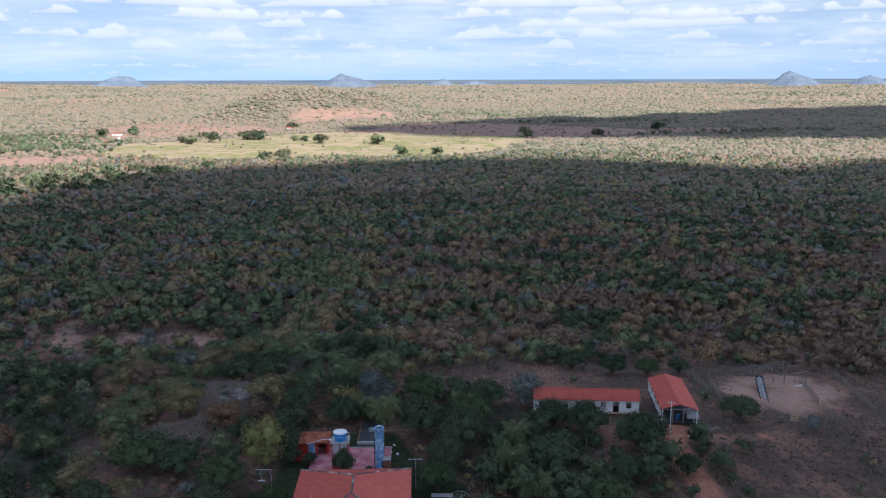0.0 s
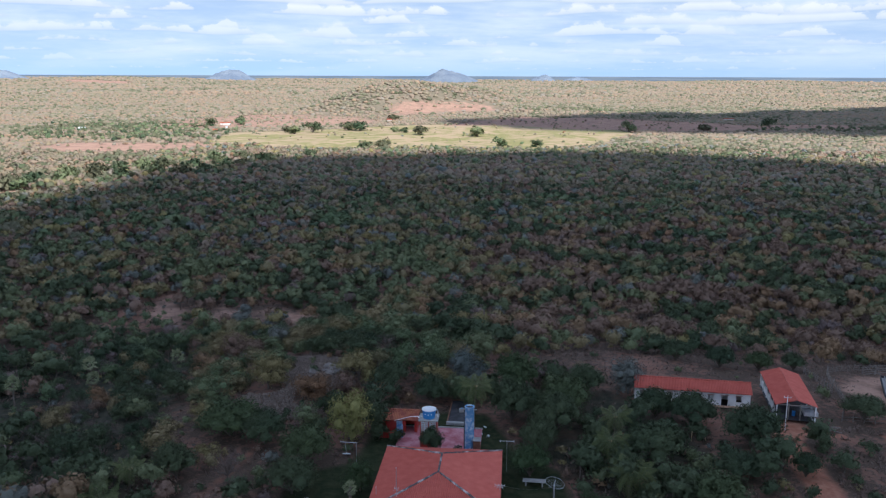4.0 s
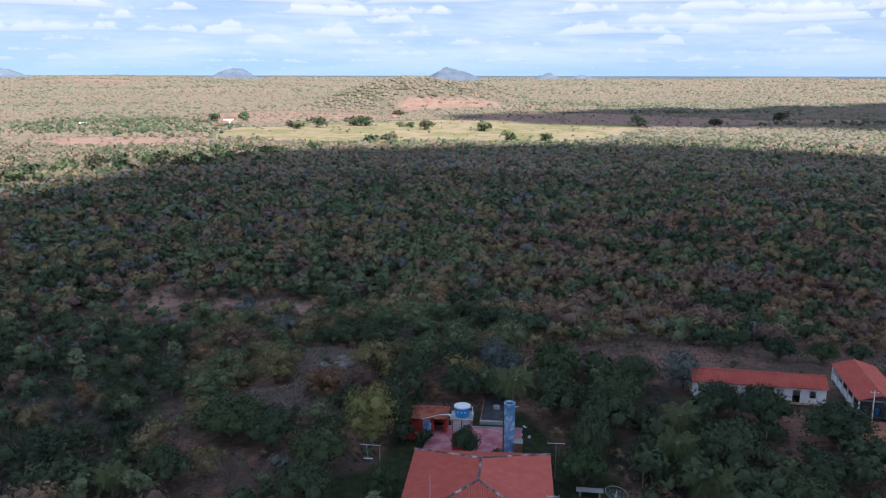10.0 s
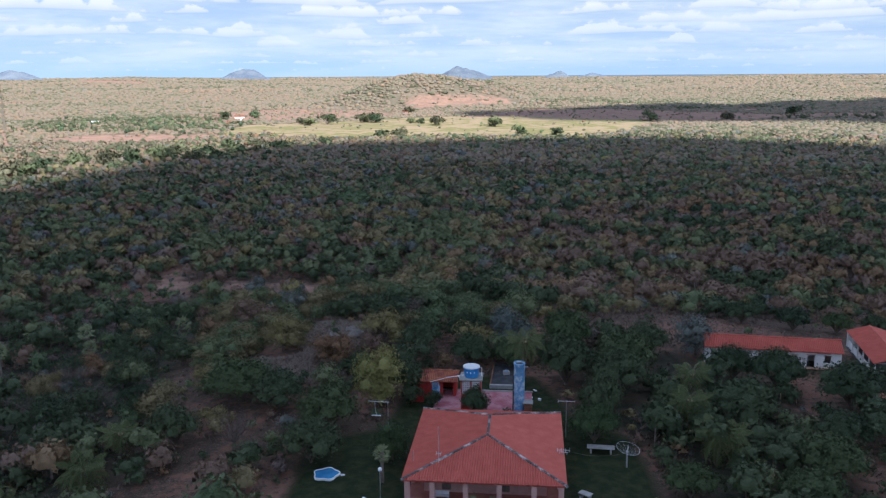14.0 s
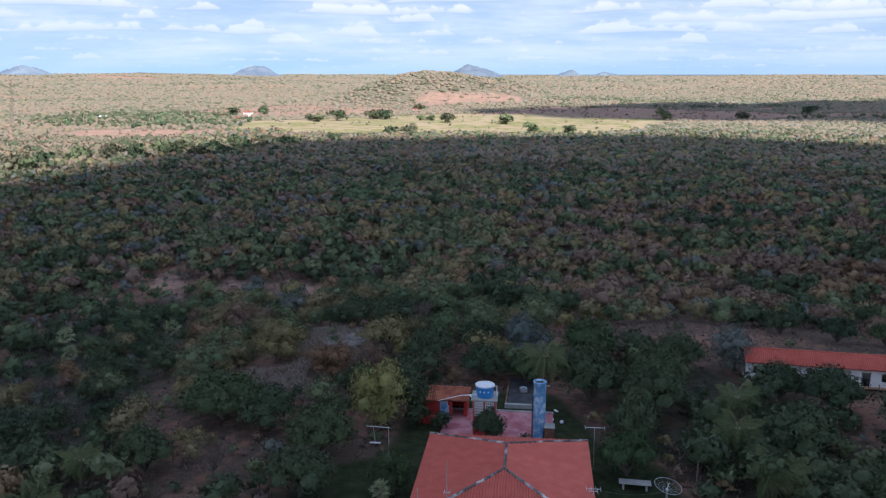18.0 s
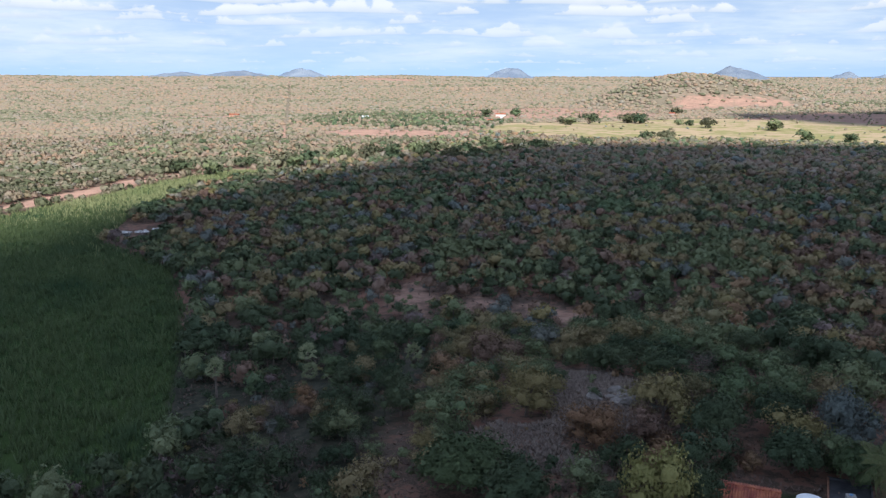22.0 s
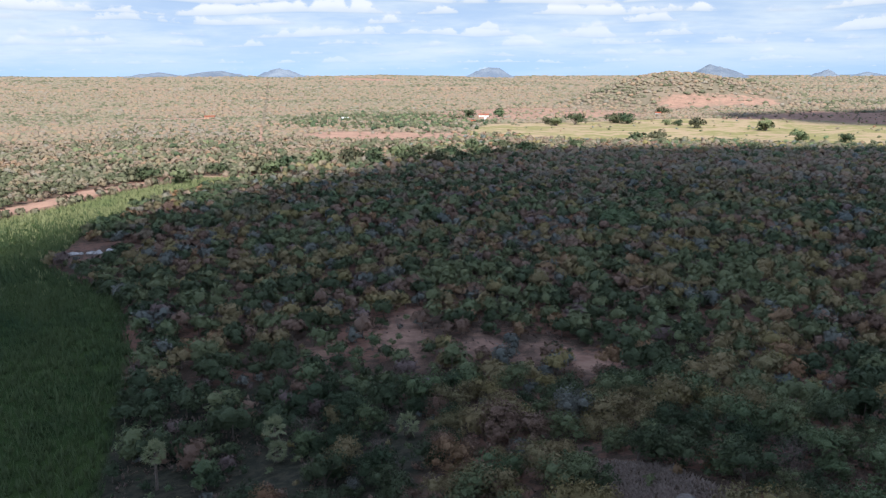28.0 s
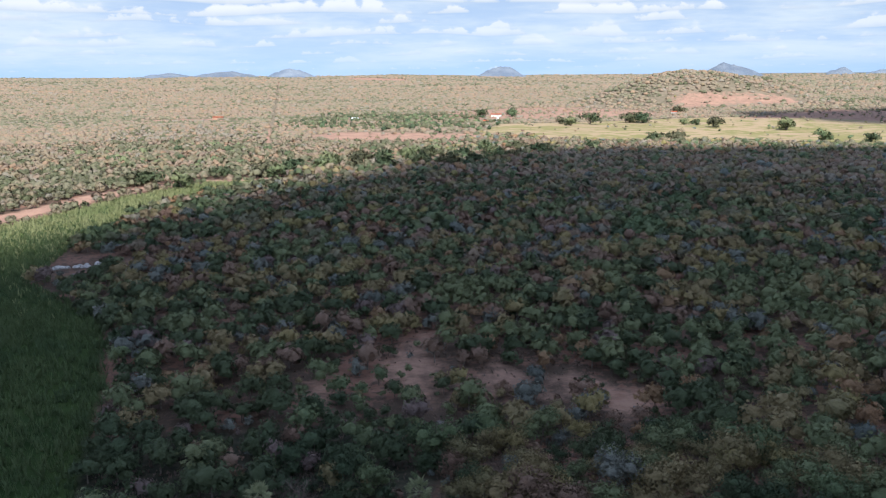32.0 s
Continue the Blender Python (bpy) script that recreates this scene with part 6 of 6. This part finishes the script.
def palm_frond(length, droop, pairs, gen):
    """A feather frond: an arching rib with leaflets on both sides."""
    verts, faces = [], []
    last = None
    for k in range(pairs + 1):
        s = k / pairs
        px, pz = length * (s - 0.18 * s * s), length * (0.55 * s - droop * s * s)
        if last:
            w = 0.05 * (1 - s * 0.7)
            b = len(verts)
            verts += [(last[0], -w, last[1]), (px, -w, pz), (px, w, pz), (last[0], w, last[1])]
            faces.append((b, b + 1, b + 2, b + 3))
            if s > 0.12:
                span = length * 0.17 * math.sin(math.pi * min(1, s * 0.9 + 0.12)) + 0.12
                for side in (-1, 1):
                    b = len(verts)
                    q = gen.uniform(0.8, 1.15)
                    wide = length / pairs * 0.12
                    verts += [(px - wide, 0, pz), (px + wide, 0, pz), (px + wide + span * 0.5, side * span * q, pz - span * 0.75), (px + span * 0.42, side * span * q * 0.96, pz - span * 0.78)]
                    faces.append((b, b + 1, b + 2, b + 3))
        last = (px, pz)
    return raw_mesh("frond", verts, np.array(faces), [PALM])


def fan_leaf(gen, mat):
    """A fan leaf: a stalk and a half disc of stiff split blades."""
    verts, faces = [], []
    verts += [(0, -0.02, 0), (0.85, -0.015, 0), (0.85, 0.015, 0), (0, 0.02, 0)]
    faces.append((0, 1, 2, 3))
    for k in range(11):
        a = -1.6 + 3.2 * k / 10
        l = gen.uniform(0.75, 1.0) * (1 - 0.14 * abs(a))
        b = len(verts)
        c, s = math.cos(a), math.sin(a)
        verts += [(0.85, 0, 0), (0.85 + c * l * 0.6 - s * 0.06, s * l * 0.6 + c * 0.06, 0.05), (0.85 + c * l, s * l, -0.04), (0.85 + c * l * 0.6 + s * 0.06, s * l * 0.6 - c * 0.06, 0.0)]
        faces.append((b, b + 1, b + 2, b + 3))
    return raw_mesh("fan_leaf", verts, np.array(faces), [mat])


PALM_GEN = random.Random(3)
FRONDS = [palm_frond(4.4, 0.70, 34, PALM_GEN), palm_frond(4.2, 0.95, 34, PALM_GEN), palm_frond(3.8, 0.45, 30, PALM_GEN)]
FANS = [fan_leaf(PALM_GEN, FAN) for _ in range(2)]
DRY_FANS = [fan_leaf(PALM_GEN, DRY_FAN) for _ in range(2)]


def coconut_palm(x, y, tall, size=1.0, lean=(0.3, 0.1), label="coconut palm with arching green fronds"):
    p = thing("coconut_palm", pose(x, y, ground_at(x, y) - 0.1), label, "palm tree", "coconut palms")
    bm, last = bmesh.new(), Vector((0, 0, 0))
    for k in range(7):
        s = (k + 1) / 7
        tip = Vector((lean[0] * s * s, lean[1] * s * s, tall * s))
        rod(last, tip, 0.19 - 0.05 * s, 0.175 - 0.05 * s, 8, bm)
        last = tip
    part("trunk", bm, BARK, p)
    for k in range(21):
        level = (k // 7) % 3
        f = new("frond", FRONDS[(2, 0, 1)[level]])
        f.parent = p
        a = k * 2.399 + PALM_GEN.uniform(-0.2, 0.2)
        f.matrix_basis = Matrix.Translation(last) @ Matrix.Rotation(a, 4, "Z") @ Matrix.Rotation((-0.15, 0.30, 0.80)[level] + PALM_GEN.uniform(-0.1, 0.1), 4, "Y") @ Matrix.Scale(size * PALM_GEN.uniform(0.85, 1.1), 4)
    for k in range(5):
        a = k * 1.26
        part("coconut", lathe([(0.02, -0.15), (0.12, -0.08), (0.13, 0.03), (0.03, 0.14)], 8), PALE_WOOD, p).location = last + Vector((0.2 * math.cos(a), 0.2 * math.sin(a), -0.2))


def fan_palm(x, y, tall, size, label="stubby fan palm with pale grey-green leaves"):
    p = thing("fan_palm", pose(x, y, ground_at(x, y) - 0.1), label, "palm tree", "fan palms")
    part("trunk", rod((0, 0, 0), (0, 0, tall), 0.22, 0.16, 8), BARK, p)
    for k in range(28):
        f = new("fan_leaf", FANS[k % 2])
        f.parent = p
        up = 1.45 - 2.25 * (k / 27) + PALM_GEN.uniform(-0.15, 0.15)
        f.matrix_basis = Matrix.Translation((0, 0, tall - 0.25 * (k / 27))) @ Matrix.Rotation(k * 2.399, 4, "Z") @ Matrix.Rotation(-up, 4, "Y") @ Matrix.Rotation(PALM_GEN.uniform(-1.1, 1.1), 4, "X") @ Matrix.Scale(size * PALM_GEN.uniform(0.85, 1.1), 4)
    for k in range(16):
        f = new("dry_leaf", DRY_FANS[k % 2])
        f.parent = p
        f["label"] = "dry drooping leaf"
        f.matrix_basis = Matrix.Translation((0, 0, tall - 0.3)) @ Matrix.Rotation(k * 2.399, 4, "Z") @ Matrix.Rotation(1.25 + PALM_GEN.uniform(-0.15, 0.15), 4, "Y") @ Matrix.Scale(size * 0.8, 4)


for x, y, h, s in ((5.6, 24.2, 7.8, 1.0), (26.0, 1.6, 4.0, 1.1), (26.8, 17.0, 5.6, 0.9), (24.6, 9.6, 5.0, 0.9), (-45.6, -1.2, 2.4, 1.0), (-44.0, 5.8, 3.4, 0.75), (-46.0, 8.6, 2.6, 0.7), (-53.0, -7.0, 2.2, 0.9), (27.5, -6.0, 2.0, 0.7), (-75.4, 23.3, 2.0, 0.95)):
    coconut_palm(x, y, h, s)
fan_palm(-76.9, 71.7, 4.9, 1.12, "tall fan palm with pale ragged leaves above its shorter twin")
fan_palm(-75.9, 70.4, 1.9, 1.05, "short fan palm with pale grey-green leaves beside its twin")
fan_palm(-88.6, 61.0, 5.4, 1.12)
fan_palm(-60.2, 79.8, 2.2, 1.15)
fan_palm(-11.7, -2.4, 3.6, 0.65, "small slender palm at the corner of the house")


# ---- scattered wood near by, each tree a thing; the rest as one thicket ----
def free_of_things(x, y):
    ok = np.ones(len(x), bool)
    for cx, cy, r in ((0, 2, 15), (0, 17, 12), (-6, 24, 8), (44, 36, 13), (36, 38, 5), (52, 33, 7), (61, 36, 11), *((s[0], s[1], s[2] * 0.9) for s in SPECIAL), (-76.8, 71, 4.5), (-89, 62, 4.5), (-62, 85, 4.5), (5.4, 23.6, 3), (-74, 64, 5.5), (-71, 57, 4.5), (-86, 55, 5.5), (-83, 48, 4), (-59.5, 78, 5), (-57, 72, 4), (26, -3, 4), (-45, -6, 4), (-43, 1, 4)):
        ok &= np.hypot(x - cx, y - cy) > r
    return ok


def near_wood():
    gen = np.random.default_rng(23)
    x, y = spread(38, 205, -82, 62, 4.1, gen)
    keep = (gen.uniform(size=len(x)) < wooded(x, y) * 0.93 + 0.03 + 0.13 * (y > 75) * (covers(x, y)["bare"] < 0.3)) & (y > -24) & free_of_things(x, y) & (along(x, y, TRACK_3, 5) < 0.4) & (inside(x, y, YARD, 2) < 0.5) & (inside(x, y, REEDS, 4) < 0.3)
    # a more open stand west of the house
    thin = inside(x, y, [(-62, -24), (-62, 50), (-30, 62), (-18, 40), (-24, -24)], 10)
    keep &= gen.uniform(size=len(x)) > 0.14 * thin
    x, y = x[keep], y[keep]
    kind_ = kinds(x, y, gen)
    lush, dark_pick = (x > 8) & (x < 62) & (y < 45), (inside(x, y, DARK_STAND, 15) > 0.5) & (gen.uniform(size=len(x)) < 0.75)
    kind_[lush] = np.where(gen.uniform(size=lush.sum()) < 0.88, 0, 1)
    kind_[dark_pick] = np.array([0, 0, 0, 0, 0, 1, 1, 7])[gen.integers(0, 8, dark_pick.sum())]
    radius = 2.2 * (0.72 + 1.25 * gen.uniform(size=len(x)) ** 1.8)
    tall = radius * gen.uniform(1.1, 1.55, len(x))
    order = np.argsort(np.hypot(x + 35, (y - 60) * 0.9))
    single, rest = order[:300], order[300:]
    for i in single:
        tree(x[i], y[i], radius[i], tall[i], int(kind_[i]), int(i % 3), turn=float(gen.uniform(0, 6.28)))
    wood("thicket", "thicket of mixed green, brown and leafless dryland trees", x[rest], y[rest], radius[rest], tall[rest], 5, 230, 0.17, gen, sky=0.3, kind_=kind_[rest])
    # the same wood goes on behind the path
    bx, by = gen.uniform(-190, 190, 1500), gen.uniform(-230, -26, 1500)
    br = gen.uniform(1.6, 3.6, 1500)
    wood("thicket", "dry scrub wood continuing south of the farm", bx, by, br, br * 1.3, 4, 12, 0.3, gen, sides=4)
    # low shrubs between the trees
    x, y = spread(40, 240, -82, 62, 4.2, gen)
    keep = (gen.uniform(size=len(x)) < 0.58 + 0.25 * wooded(x, y)) & (y > -24) & (free_of_things(x, y) | (x < -42)) & (along(x, y, TRACK, 5) < 0.2) & (inside(x, y, YARD, 2) < 0.5) & (inside(x, y, REEDS, 4) < 0.25) & (inside(x, y, CORRAL, 3) < 0.5)
    bare_ = covers(x, y)["bare"]
    keep &= gen.uniform(size=len(x)) > 0.62 * bare_
    keep &= gen.uniform(size=len(x)) > 0.8 * inside(x, y, CLEARING, 6)
    x, y = x[keep], y[keep]
    radius = gen.uniform(0.5, 1.5, len(x))
    wood("shrubs", "low dry shrubs and bushes between the trees", x, y, radius, radius * gen.uniform(1.0, 1.5, len(x)), 3, 45, 0.30, gen, stem=False, sides=4, rows=2)
    # bushes out on the open fields
    n = 5200
    x, y = gen.uniform(-520, 560, n), gen.uniform(640, 1720, n)
    c = covers(x, y)
    keep = gen.uniform(size=n) < np.maximum(c["pasture"] * 0.16, c["bare"] * 0.55)
    x, y = x[keep], y[keep]
    radius = gen.uniform(1.0, 3.2, len(x)) ** 1.1
    wood("field_bushes", "scattered bushes on the dry fields", x, y, radius, radius * 1.0, 4, 16, 0.34, gen, stem=False, sides=4, body=0.85)


def tufts(name, label, x, y, tall, blades, mat, gen, lean=0.35, wide=0.10):
    """Upright blades of grass in tufts, joined."""
    n = len(x)
    a = gen.uniform(0, 2 * np.pi, (n, blades))
    base = np.stack([x, y, height(x, y)], -1)[:, None] + np.stack([np.cos(a), np.sin(a), 0 * a], -1) * gen.uniform(0.0, 0.35, (n, blades, 1))
    h = tall[:, None] * gen.uniform(0.6, 1.2, (n, blades))
    tip = base + np.stack([np.cos(a) * lean * h, np.sin(a) * lean * h, h], -1)
    side = np.stack([-np.sin(a), np.cos(a), 0 * a], -1) * (wide * tall[:, None, None])
    v = np.stack([base - side, base + side, tip + side * 0.35, tip - side * 0.35], 2).reshape(-1, 3)
    f = np.arange(n * blades * 4).reshape(-1, 4)
    return tagged(new(name, raw_mesh(name, v, f, [mat], tone=np.repeat(gen.uniform(size=n), blades))), label, "grass", kind="stuff")


def grasses():
    gen = np.random.default_rng(31)
    n = 90000
    x, y = gen.uniform(-300, -70, n), gen.uniform(-20, 410, n)
    keep = inside(x, y, REEDS, 6) > 0.35
    # towards the far end a brighter copy of the reed colour imitates sunlight
    pale = gen.uniform(size=n) < 0.9 * sstep(150, 290, y + 25 * np.sin(x * 0.06))
    for name, label, who, mat in (("reed_bed", "dense green reed grass filling the marshy hollow", keep & ~pale, REED), ("marsh_meadow", "reed grass in a sunlit yellow-green tint at the head of the marsh", keep & pale, LIT_REED)):
        tufts(name, label, x[who], y[who], gen.uniform(0.7, 1.7, who.sum()), 5, mat, gen, lean=0.45, wide=0.085)
    n = 18000
    x, y = gen.uniform(-39, -16, n), gen.uniform(26, 68, n)
    keep = (inside(x, y, ROCKY, 5) > 0.3) & free_of_things(x, y)
    tufts("straw_patch", "pale straw grass over the rocky clearing", x[keep], y[keep], gen.uniform(0.18, 0.45, keep.sum()), 3, STRAW, gen, 0.8, 0.22)
    n = 52000
    x, y = gen.uniform(-110, 150, n), gen.uniform(-30, 160, n)
    c = covers(x, y)
    keep = (c["lawn"] < 0.4) & (c["track"] < 0.4) & (c["reeds"] < 0.2) & (gen.uniform(size=n) > 1.6 * c["bare"]) & free_of_things(x, y) & (stands(x * 3.1, y * 2.7) + gen.normal(size=n) * 0.4 > -0.25)
    tufts("dry_grass", "dry straw-coloured grass tufts on the scrubland", x[keep], y[keep], gen.uniform(0.15, 0.42, keep.sum()), 3, DRY_TUFT, gen, 0.9, 0.40)


def boulder(x, y, r, flat, mat, label, group, seed):
    bm = bmesh.new()
    bmesh.ops.create_icosphere(bm, subdivisions=3, radius=1.0)
    for v in bm.verts:
        d = v.co.normalized()
        q = 1 + 0.32 * noise.fractal(d * 1.4 + Vector((seed * 3.1, 0, 0)), 1, 2, 3) + 0.10 * noise.noise(d * 5 + Vector((seed, 0, 0)))
        v.co = Vector((d.x * q * r, d.y * q * r * 0.8, max(-0.3, d.z * q * flat) * r))
    me = bpy.data.meshes.new("boulder")
    bm.to_mesh(me)
    bm.free()
    me.materials.append(mat)
    ob = new("boulder", me)
    ob.matrix_world = pose(x, y, ground_at(x, y) + 0.05, 0, 0, seed * 57)
    tagged(ob, label, "rock", group)


def rocks():
    gen = random.Random(9)
    for k in range(10):
        boulder(-22.0 + gen.uniform(-3.2, 3.0), 53.5 + gen.uniform(-2.6, 2.6), gen.uniform(0.8, 1.8), 0.55, TAN_STONE, "weathered grey boulder among dry grass", "boulders by the clearing", k)
    for k in range(9):
        boulder(-68 + gen.uniform(-4, 4), 108 + gen.uniform(-5, 5), gen.uniform(0.4, 1.3), 0.5, STONE, "pale grey rock on bare red soil", "rocks on the bare patch", 30 + k)
    for k in range(7):
        boulder(-36 + gen.uniform(-9, 6), 124 + gen.uniform(-8, 8), gen.uniform(0.3, 0.8), 0.5, STONE, "pale grey rock on bare red soil", "rocks on the bare patch", 50 + k)
    for k in range(14):
        boulder(-208 + k * 0.85 + gen.uniform(-1, 1), 187 + k * 1.05 + gen.uniform(-3.5, 3.5), gen.uniform(0.6, 1.6), 0.55, PALE_STONE, "flat pale rock outcrop at the edge of the reeds", "outcrop by the reeds", 70 + k)


near_wood()
grasses()
rocks()
